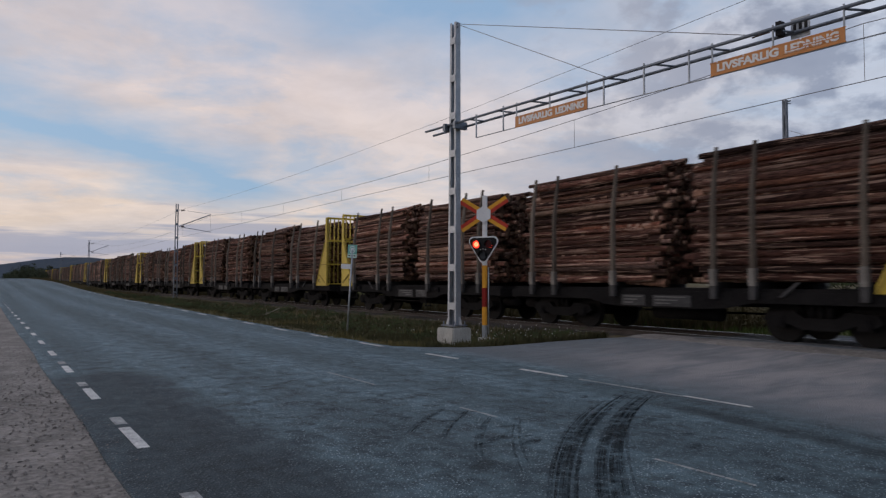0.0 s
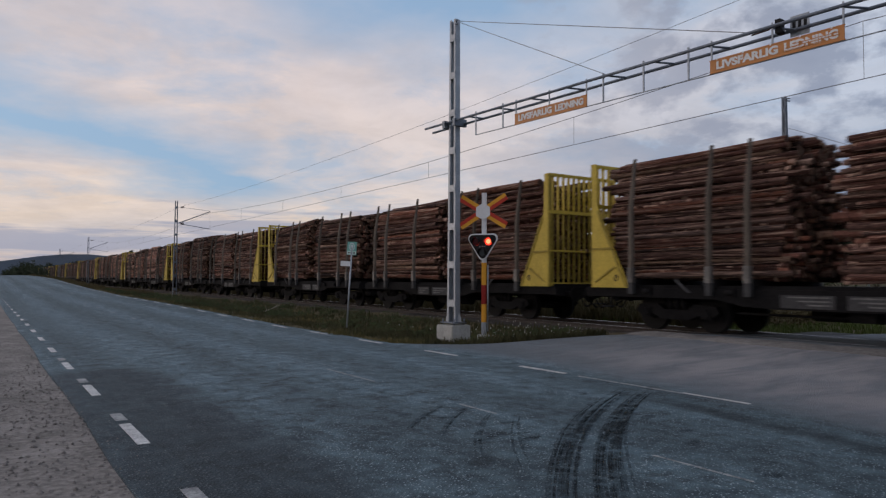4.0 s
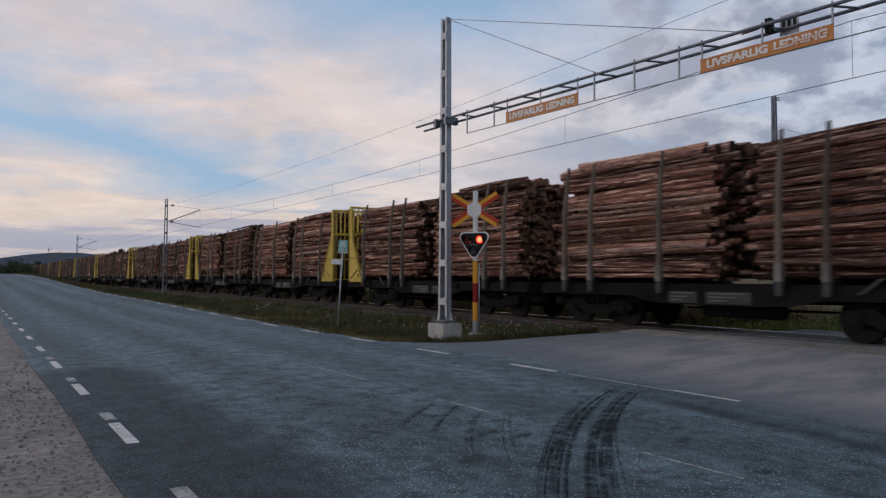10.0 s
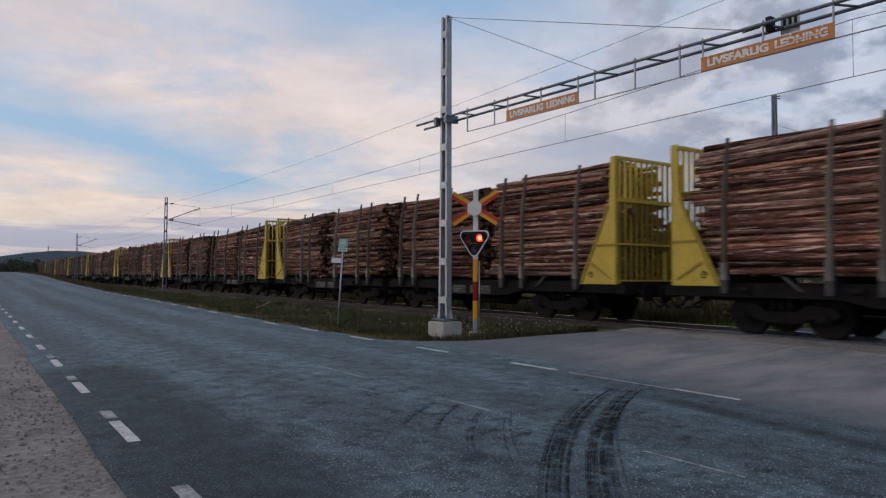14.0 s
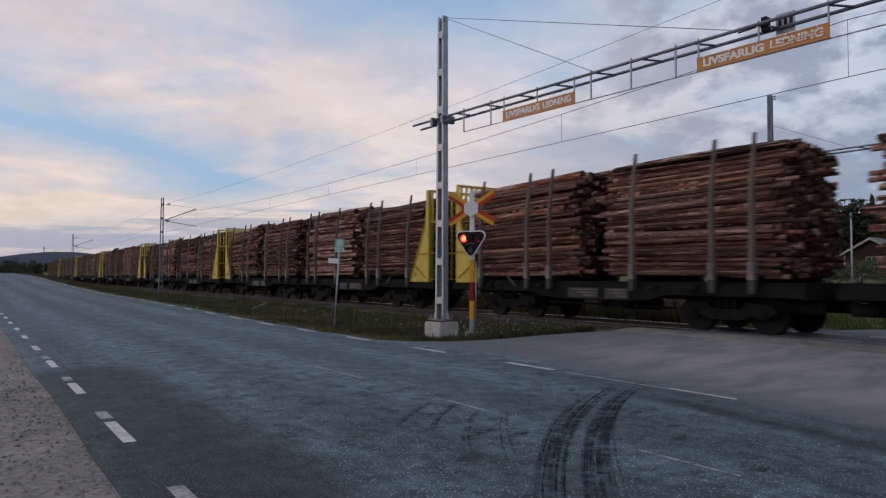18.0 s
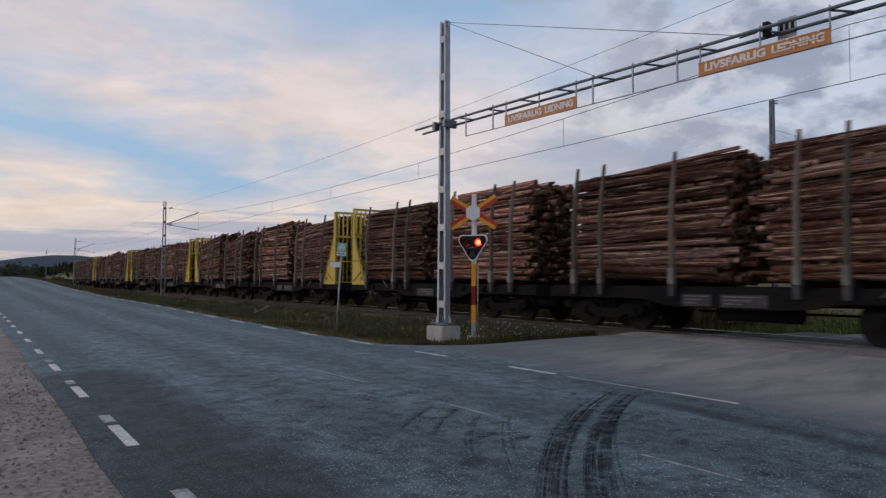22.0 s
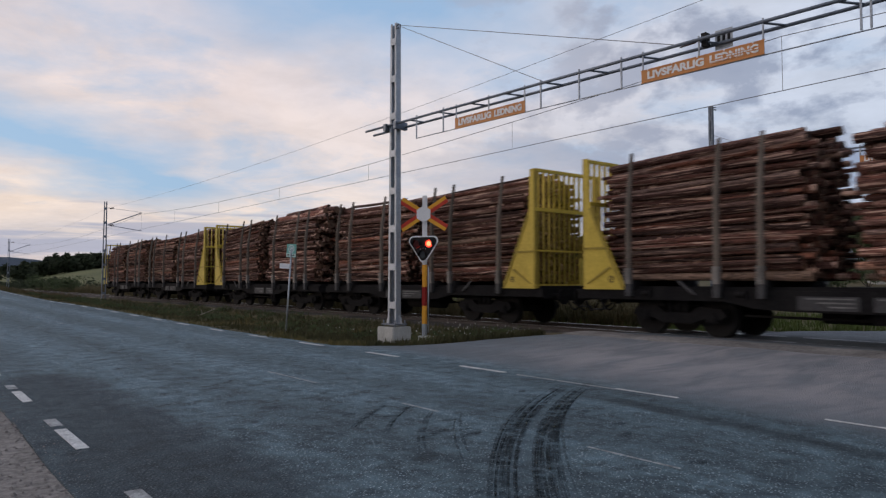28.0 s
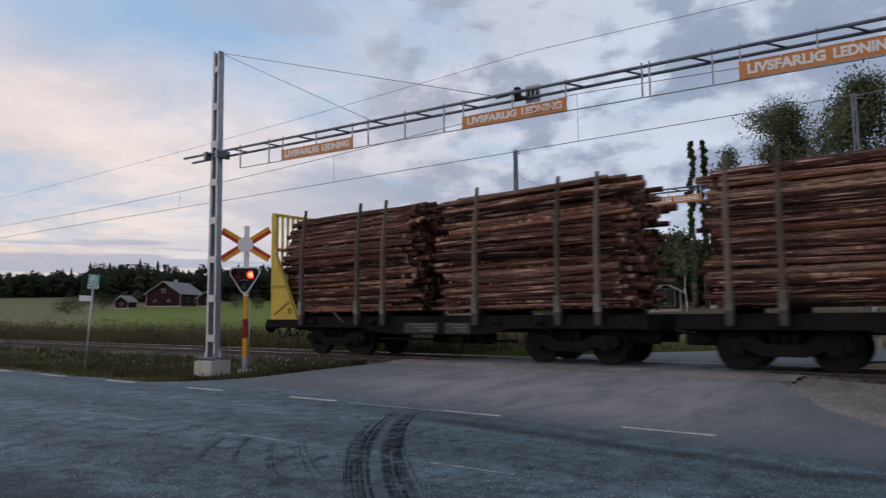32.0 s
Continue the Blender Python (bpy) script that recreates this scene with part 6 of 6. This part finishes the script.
verge_plants()
rows = [[(x, y, max(ground_z(x, y), -0.045) + 0.025 + 0.03 * noise.noise((x * 1.7, y * 1.7, 6))) for x in (9.0, 10.0, 11.0, 12.0, 13.0, 13.9)] for y in (-9, -6, -4, -2.5, -1.2, -0.2, 0.6, 1.2, 1.8)]
strip("gravel_apron", GRAVEL, "pale gravel apron beside the side road", rows, "gravel")


def fallen_branch():
    bm = bmesh.new()
    tube(bm, (0, 0, 0.02), (0.7, 0.55, 0.34), 0.025, 6, 0.012)
    tube(bm, (0.38, 0.30, 0.18), (0.75, 0.25, 0.42), 0.012, 5, 0.006)
    tube(bm, (0.2, 0.16, 0.10), (0.1, 0.5, 0.3), 0.011, 5, 0.006)
    solid("fallen_branch", bm, STICK, "pale dead branch lying in the verge grass", "branch", m=pose(10.6, 31.0, ground_z(10.6, 31.0), 0, 0, -30))


fallen_branch()


def spruce(verts, faces, x, y, z, h, r, rng, tiers=13, per=7):
    b = len(verts)
    verts += [(x + 0.10 * math.cos(a), y + 0.10 * math.sin(a), z - 1) for a in (0, 2.1, 4.2)] + [(x, y, z + h)]
    faces += [(b, b + 1, b + 3), (b + 1, b + 2, b + 3), (b + 2, b, b + 3)]
    for t in range(tiers):
        u = (t + 0.3 * rng.random()) / tiers
        zz, rr = z + h * (0.08 + 0.92 * u), r * (1 - u) ** 0.85 * rng.uniform(0.75, 1.15) + 0.12
        a0 = rng.uniform(0, math.tau)
        for k in range(per):
            a = a0 + math.tau * k / per + rng.uniform(-0.3, 0.3)
            q = rr * rng.uniform(0.65, 1.2)
            w = 0.42 * rr + 0.12
            c, s = math.cos(a), math.sin(a)
            drop = 0.28 * rr + 0.25
            b = len(verts)
            verts += [(x, y, zz + 1.3 * h / tiers), (x + c * q * 0.6 - s * w, y + s * q * 0.6 + c * w, zz - drop * 0.4), (x + c * q, y + s * q, zz - drop), (x + c * q * 0.6 + s * w, y + s * q * 0.6 - c * w, zz - drop * 0.4)]
            faces += [(b, b + 1, b + 2), (b, b + 2, b + 3)]


def at_bearing(deg, d):
    """A place d metres off, deg degrees to the right of the road's direction."""
    return d * math.sin(radians(deg)), d * math.cos(radians(deg))


def forests():
    rng = random.Random(77)
    # (from bearing, to bearing, near, far, count, height)
    belts = (("wooded_hillside", 7, 17.5, 265, 370, 200, (4.0, 6.6)), ("wooded_hillside", 18.6, 31, 255, 370, 330, (5.6, 9.6)), ("spruce_forest", 27, 70, 205, 300, 430, (7, 11.5)), ("forest_belt", -34, -3, 470, 720, 480, (12, 17.5)), ("forest_belt", -3, 7, 470, 720, 160, (5, 8)), ("spruce_forest", 58, 71, 150, 215, 130, (8.5, 11.5)), ("forest_belt", 71, 82, 150, 205, 110, (8.5, 10.5)), ("forest_belt", 82, 120, 130, 200, 200, (6, 9)), ("forest_belt", 120, 330, 170, 330, 240, (10, 16)))
    for name, a0, a1, d0, d1, count, hs in belts:
        verts, faces = [], []
        for i in range(count):
            a = a0 + (a1 - a0) * (i + rng.random()) / count
            d = d0 + (d1 - d0) * rng.random() ** 1.3
            x, y = at_bearing(a, d)
            if -12 < x < 26 and abs(y) < 900:
                continue
            h = rng.uniform(*hs) * (1.0 + 0.25 * noise.noise((a * 0.25, d * 0.01, 0)))
            if rng.random() < (0.16 if name == "wooded_hillside" else 0.42):
                spruce(verts, faces, x, y, ground_z(x, y), h, h * rng.uniform(0.19, 0.30), rng, 13, 8)
            else:
                leafy(verts, faces, x, y, ground_z(x, y) + h * 0.52, h * 0.27, h * 0.44, 380, rng, 0.85)
            if i % 2 == 0:
                leafy(verts, faces, x + rng.uniform(-5, 5), y + rng.uniform(-5, 5), ground_z(x, y) + 1.6, 2.4, 1.6, 45, rng, 0.9)
        raw(name, verts, faces, NEEDLE, "dark belt of spruce and mixed forest", "forest", "stuff")


forests()


def roadside_thicket():
    rng = random.Random(19)
    verts, faces = [], []
    for _ in range(90):
        y = rng.uniform(185, 330)
        x = rng.uniform(9.5, 13.0) - road_bend(y)
        h = rng.uniform(2.5, 5.5)
        leafy(verts, faces, x, y, max(0, ground_z(x, y)) + h * 0.5, h * 0.45, h * 0.5, 130, rng, 0.4)
    for _ in range(110):
        y = rng.uniform(115, 300)
        x = rng.uniform(19.5, 27.0)
        h = rng.uniform(1.0, 2.6)
        leafy(verts, faces, x, y, ground_z(x, y) + h * 0.45, h * 0.9, h * 0.5, 90, rng, 0.28)
    raw("roadside_thicket", verts, faces, NEEDLE, "dark leafy thicket between road and track", "thicket", "stuff")


roadside_thicket()


def hills():
    verts, n = [], 80
    for i in range(n + 1):
        a = -60 + 130 * i / n
        x, y = at_bearing(a, 3000)
        top = 40 + 22 * noise.noise((a * 0.10, 0.3, 0)) + 44 * math.exp(-((a - 6.5) / 5.5) ** 2) + 22 * math.exp(-((a - 16) / 6) ** 2)
        verts += [(x, y, -30), (x, y, top), (x * 1.25, y * 1.25, -30)]
    faces = []
    for i in range(n):
        b = 3 * i
        faces += [(b, b + 3, b + 4, b + 1), (b + 1, b + 4, b + 5, b + 2)]
    raw("backdrop_hills", verts, faces, HILL, "distant wooded hills with haze put into their blue colour", "hills", "structure")


hills()


def bush(x, y, r, h, seed, label="dark green bush in the meadow beyond the track"):
    rng = random.Random(seed)
    b = thing("bush", label, "bush", pose(x, y, ground_z(x, y)), "bushes in the meadow")
    bm = bmesh.new()
    for k in range(5):
        a = math.tau * k / 5 + rng.random()
        tube(bm, (0, 0, -0.1), (math.cos(a) * r * 0.5, math.sin(a) * r * 0.5, h * 0.7), 0.04, 5, 0.012)
    part("stem", bm, TRUNK, b)
    verts, faces = [], []
    leafy(verts, faces, 0, 0, h * 0.5, r * 0.8, h * 0.42, 1100, rng, 0.15)
    raw("foliage", verts, faces, LEAF, "", "", "stuff", None, b)


for i, (deg, d, r, h) in enumerate(((15.9, 80, 1.9, 2.7), (15.0, 84, 1.6, 2.2), (18.3, 78, 1.5, 2.3), (14.1, 88, 1.4, 2.4), (9.2, 120, 2.6, 2.6), (10.3, 112, 2.2, 2.4), (8.2, 125, 2.4, 2.6), (25.6, 140, 3.0, 3.0), (26.4, 146, 3.4, 3.8), (28.0, 158, 3.0, 3.6), (37.5, 150, 2.4, 2.8), (39.0, 140, 2.2, 2.6), (61.5, 60, 2.6, 1.9), (63.6, 58, 2.4, 1.7), (65.6, 61, 2.6, 1.8), (67.8, 58, 2.4, 1.7), (70.2, 60, 2.6, 1.9))):
    x, y = at_bearing(deg, d)
    bush(x, y, r, h, 100 + i)


def broad_tree(name, label, x, y, height, spread, seed, leaf_mat, bark, leaves=5200, leaf=0.2, narrow=False, start=0.25):
    rng = random.Random(seed)
    t = thing(name, label, "tree", pose(x, y, ground_z(x, y) - 0.1))
    bm = bmesh.new()
    px, pr = Vector((0, 0, 0)), 0.018 * height
    spine = [px]
    for k in range(6):
        q = Vector((rng.gauss(0, 0.012) * height, rng.gauss(0, 0.012) * height, height * (k + 1) / 6.3))
        tube(bm, spine[-1], q, pr, 8, pr * 0.78)
        spine.append(q)
        pr *= 0.78
    part("trunk", bm, bark, t)
    tips = []
    bm = bmesh.new()
    for k in range(46 if not narrow else 60):
        u = start + (1 - start) * (k + rng.random()) / (46 if not narrow else 60)
        base = spine[min(5, int(u * 6))].lerp(spine[min(6, int(u * 6) + 1)], (u * 6) % 1)
        a = rng.uniform(0, math.tau)
        reach = spread * (math.sin(math.pi * min(1, (u - start * 0.6) / (1.05 - start * 0.6))) ** 0.6) * rng.uniform(0.45, 1.05)
        lift = reach * (2.6 if narrow else rng.uniform(0.1, 0.75))
        tip = base + Vector((math.cos(a) * reach, math.sin(a) * reach, lift))
        tip.z = min(tip.z, height * 1.02)
        tube(bm, base, tip, 0.05 * (1.1 - u) + 0.012, 5, 0.008)
        tips += [base.lerp(tip, f) for f in (0.55, 0.8, 1.0)]
    part("limb", bm, bark, t, kind="stuff")
    verts, faces = [], []
    for i in range(leaves):
        c = tips[rng.randrange(len(tips))]
        s = 0.16 * spread if not narrow else 0.3 * spread
        p = c + Vector((rng.gauss(0, s), rng.gauss(0, s), rng.gauss(-0.25 * s, s)))
        u = Vector((rng.gauss(0, 1), rng.gauss(0, 1), rng.gauss(-0.4, 0.8))).normalized() * leaf * rng.uniform(0.6, 1.2)
        v = u.orthogonal().normalized() * u.length * 0.65
        b = len(verts)
        verts += [tuple(p - u), tuple(p + v), tuple(p + u), tuple(p - v)]
        faces += [(b, b + 1, b + 2, b + 3)]
    raw("crown", verts, faces, leaf_mat, "", "", "stuff", None, t)
    return t


for deg, d, h, sp, sd in ((80.9, 58, 16.3, 3.0, 1), (86.2, 52, 15.8, 3.5, 2), (92.0, 54, 16.4, 3.6, 3)):
    x, y = at_bearing(deg, d)
    broad_tree("birch_tree", "tall birch with a loose grey-green crown", x, y, h, sp, sd, BIRCH_LEAF, BIRCH_BARK, 26000, 0.125)
for deg, d, h, sp, sd in ((71.0, 84, 7.0, 3.0, 21), (72.9, 82, 8.0, 3.0, 22), (74.4, 84, 7.0, 2.6, 23), (81.5, 78, 9.0, 3.4, 25)):
    x, y = at_bearing(deg, d)
    broad_tree("leafy_tree", "dark leafy tree behind the crossing", x, y, h, sp, sd, LEAF, TRUNK, 5200, 0.24, start=0.08)
for deg, d, h, sp, n, sd in ((73.5, 62, 7.0, 1.1, 1500, 31), (76.9, 58, 13.5, 1.7, 3000, 32)):
    x, y = at_bearing(deg, d)
    broad_tree("young_birch", "slender young birch with a pale leaning trunk", x, y, h, sp, sd, BIRCH_LEAF, BIRCH_BARK, n, 0.13, start=0.48)
x, y = at_bearing(75.75, 77)
broad_tree("poplar_tree", "short thin columnar poplar", x, y, 14.8, 0.36, 13, LEAF, TRUNK, 2600, 0.16, True, 0.10)
for deg, d, h, sd in ((74.2, 76, 18.3, 11), (75.1, 77, 18.5, 12)):
    x, y = at_bearing(deg, d)
    broad_tree("poplar_tree", "dark slender columnar poplar", x, y, h, 0.36, sd, LEAF, TRUNK, 5600, 0.15, True, 0.06)


def spruce_tree(deg, d, h, seed):
    rng = random.Random(seed)
    x, y = at_bearing(deg, d)
    t = thing("spruce_tree", "dark spruce beyond the level crossing", "tree", pose(x, y, ground_z(x, y)))
    bm = bmesh.new()
    tube(bm, (0, 0, -0.3), (0, 0, h * 0.96), 0.02 * h, 8, 0.02)
    part("trunk", bm, TRUNK, t)
    verts, faces = [], []
    spruce(verts, faces, 0, 0, 0, h, h * 0.2, rng, 20, 9)
    raw("crown", verts, faces, NEEDLE, "", "", "stuff", None, t)


for k, (deg, d, h) in enumerate(((70.4, 90, 5.5), (72.6, 95, 8.5), (43.5, 190, 11.0), (45.2, 180, 10.0))):
    spruce_tree(deg, d, h, 50 + k)


def cottage(name, label, deg, d, turn, width, length, wall, ridge, windows, roof_mat=SHEET_ROOF, wall_mat=FALU):
    """A boarded wooden house; local -y is the gable that shows."""
    x, y = at_bearing(deg, d)
    h = thing(name, label, "house", pose(x, y, ground_z(x, y) + 0.15, 0, 0, turn))
    w2, o = width / 2, 0.4
    bm = bmesh.new()
    prism(bm, ((-w2, -0.6), (w2, -0.6), (w2, wall), (0, ridge - 0.12), (-w2, wall)), 0, length, "y")
    part("wall", bm, wall_mat, h, {FALU: "red painted board walls", DARK_BOARDS: "dark stained board walls"}.get(wall_mat, "pale painted board walls"))
    bm = bmesh.new()
    box(bm, -w2 - 0.03, w2 + 0.03, -0.03, length + 0.03, -0.6, 0.12)
    part("plinth", bm, CONCRETE, h)
    slope = (ridge - wall) / w2
    for s in (-1, 1):
        bm = bmesh.new()
        e = s * (w2 + o)
        prism(bm, ((0, ridge), (0, ridge + 0.12), (e, wall - slope * o + 0.12), (e, wall - slope * o)), -o, length + o, "y")
        part("roof", bm, roof_mat, h, "red boarded roof" if roof_mat is FALU else "grey sheet metal roof")
        bm = bmesh.new()
        prism(bm, ((0, ridge + 0.10), (0, ridge - 0.12), (e, wall - slope * o - 0.12), (e, wall - slope * o + 0.10)), -o - 0.03, -o, "y")
        part("barge_board", bm, TRIM, h)
        for yy in (-0.02, length + 0.02):
            bm = bmesh.new()
            box(bm, *sorted((s * (w2 + 0.02), s * (w2 - 0.14))), yy - 0.02, yy + 0.02, 0.1, wall)
            part("corner_board", bm, TRIM, h)
    for side, u, z, ww, hh in windows:
        if side == "gable":
            win = part("window", bmesh.new(), TRIM, h)
            for nm, mt, g, dep in (("frame", TRIM, 0.07, 0.05), ("pane", WINDOW, 0.0, 0.065)):
                bm = bmesh.new()
                box(bm, u - ww / 2 - g, u + ww / 2 + g, -dep, 0.01, z - g, z + hh + g)
                part(nm, bm, mt, win)
            bm = bmesh.new()
            box(bm, u - 0.03, u + 0.03, -0.075, 0.0, z, z + hh)
            part("mullion", bm, TRIM, win)
        else:
            s = 1 if side == "right" else -1
            win = part("window", bmesh.new(), TRIM, h)
            for nm, mt, g, dep in (("frame", TRIM, 0.07, 0.05), ("pane", WINDOW, 0.0, 0.065)):
                bm = bmesh.new()
                box(bm, *sorted((s * (w2 + dep), s * (w2 - 0.01))), u - ww / 2 - g, u + ww / 2 + g, z - g, z + hh + g)
                part(nm, bm, mt, win)
    if length < 8:
        return h
    bm = bmesh.new()
    box(bm, -0.3, 0.3, length * 0.45, length * 0.45 + 0.6, ridge - 0.3, ridge + 0.7)
    part("chimney", bm, CONCRETE, h)
    return h


cottage("farmhouse", "low red wooden farmhouse with white trim and grey roof", 32.1, 168, -58, 8.0, 13.0, 2.9, 5.6, (("gable", -1.9, 1.0, 0.6, 0.5), ("gable", 1.3, 1.0, 0.6, 0.5), ("gable", 0, 3.1, 0.8, 0.8), ("right", 4, 1.0, 1.2, 1.0), ("right", 8, 1.0, 1.2, 1.0)))
cottage("porch_annex", "small red annex with a white gabled porch", 35.2, 164, -50, 3.8, 4.0, 1.9, 3.2, (("gable", 0.5, 0.8, 0.9, 0.8),))
cottage("tool_shed", "tiny red shed with a white roof edge", 29.2, 160, -60, 3.0, 3.2, 1.5, 2.6, (("gable", 0.0, 0.6, 0.7, 0.5),))
cottage("red_shed", "dark red shed under trees beyond the crossing", 71.9, 66, -60, 2.8, 4.0, 1.7, 2.4, (("gable", 0.0, 0.4, 1.6, 1.5),))
cottage("grey_roofed_house", "dark wooden house with grey roof and white gable edge", 66.3, 82, -92, 5.5, 9.0, 2.1, 3.6, (("gable", 0.0, 0.8, 1.0, 0.9), ("right", 3, 0.8, 1.1, 0.9), ("right", 6, 0.8, 1.1, 0.9)), SHEET_ROOF, DARK_BOARDS)
cottage("long_red_shed", "long low red shed beyond the level crossing", 75.3, 75, -169, 4.5, 7.9, 1.75, 2.1, (("gable", 0.0, 0.5, 0.9, 0.8),), FALU)
cottage("white_cottage", "pale distant cottage at the foot of the wooded hill", 14.2, 285, -30, 3.0, 5.0, 1.6, 2.7, (("gable", 0.0, 0.6, 0.8, 0.7),), SHEET_ROOF, TRIM)


def fence_posts():
    for deg, d in ((24.5, 62), (26.3, 58), (43.0, 40), (63, 34), (66, 33), (69, 33)):
        x, y = at_bearing(deg, d)
        bm = bmesh.new()
        tube(bm, (0, 0, -0.3), (0.02, 0.01, 1.15), 0.05, 7, 0.045)
        solid("fence_post", bm, TRUNK, "weathered wooden fence post in the meadow", "fence post", group="meadow fence posts", m=pose(x, y, ground_z(x, y)))


fence_posts()


def crossed_fence():
    """A white garden fence with crossed boards between its posts."""
    x, y = at_bearing(77.2, 67)
    f = thing("garden_fence", "white garden fence with crossed boards", "fence", pose(x, y, ground_z(x, y), 0, 0, -10))
    for k in range(4):
        bm = bmesh.new()
        box(bm, 1.2 * k - 0.05, 1.2 * k + 0.05, -0.05, 0.05, -0.3, 1.25)
        part("post", bm, WHITE, f)
        if k == 3:
            break
        for a, b in ((0.15, 1.1), (1.1, 0.15)):
            bm = bmesh.new()
            prism(bm, ((1.2 * k, a - 0.05), (1.2 * k, a + 0.05), (1.2 * k + 1.2, b + 0.05), (1.2 * k + 1.2, b - 0.05)), -0.06 + 0.02 * (a > b), -0.045 + 0.02 * (a > b), "y")
            part("crossed_board", bm, WHITE, f)
        bm = bmesh.new()
        box(bm, 1.2 * k, 1.2 * k + 1.2, -0.045, 0.0, 1.12, 1.22)
        part("top_rail", bm, WHITE, f)


crossed_fence()


def pale_post():
    x, y = at_bearing(65.2, 42)
    p = thing("lamp_post", "slim pale steel post beyond the level crossing", "post", pose(x, y, ground_z(x, y)))
    bm = bmesh.new()
    tube(bm, (0, 0, -0.3), (0, 0, 4.2), 0.06, 8, 0.045)
    part("shaft", bm, GALV, p)
    bm = bmesh.new()
    tube(bm, (0, 0, 4.2), (0, 0, 4.45), 0.09, 8, 0.05)
    part("cap", bm, GALV_DARK, p)


pale_post()


# ---- what moves ----
def motions():
    times = [r[0] for r in RUN]
    for ob, y0, z, turn in MOVING:
        walk(ob, [(t, along(y0 - travelled(t), 0.0, z, turn)) for t in times])
    # wheels roll by the way travelled
    group = {}
    for ob, _, _, turn in MOVING:
        for b in ob.children:
            if b.name.startswith("bogie"):
                for s in b.children:
                    group.setdefault((round(s.matrix_basis.translation.y, 1), 1 if turn else -1), []).append(s)
    for (y, way), members in group.items():
        rows = []
        for k in range(int(32 * 30) + 1):
            t = k / 30
            rows.append((t, pose(0, y, 0.46, way * math.degrees(travelled(t) / 0.46) % 360, 0, 0)))
        lead = members[0]
        walk(lead, rows)
        for other in members[1:]:
            other.rotation_mode = "QUATERNION"
            other.animation_data_create()
            other.animation_data.action = lead.animation_data.action
            other.animation_data.action_slot = lead.animation_data.action_slot
    # the two red lamps take turns, 0.75 s for each round
    for lamp, first in zip(LAMPS, (0.0, 180.0)):
        x, y, z = lamp.matrix_basis.translation
        rows, angle = [(0.0, pose(x, y, z, 0, 0, first))], first
        k = 0
        while True:
            t = 0.2 + 0.375 * k
            if t > 31.9:
                break
            for dt, da in ((-0.067, 0), (-0.033, 60), (0.0, 120), (0.033, 180)):
                rows.append((t + dt, pose(x, y, z, 0, 0, angle + da)))
            angle += 180
            k += 1
        rows.append((32.0, pose(x, y, z, 0, 0, angle)))
        walk(lamp, rows)


motions()
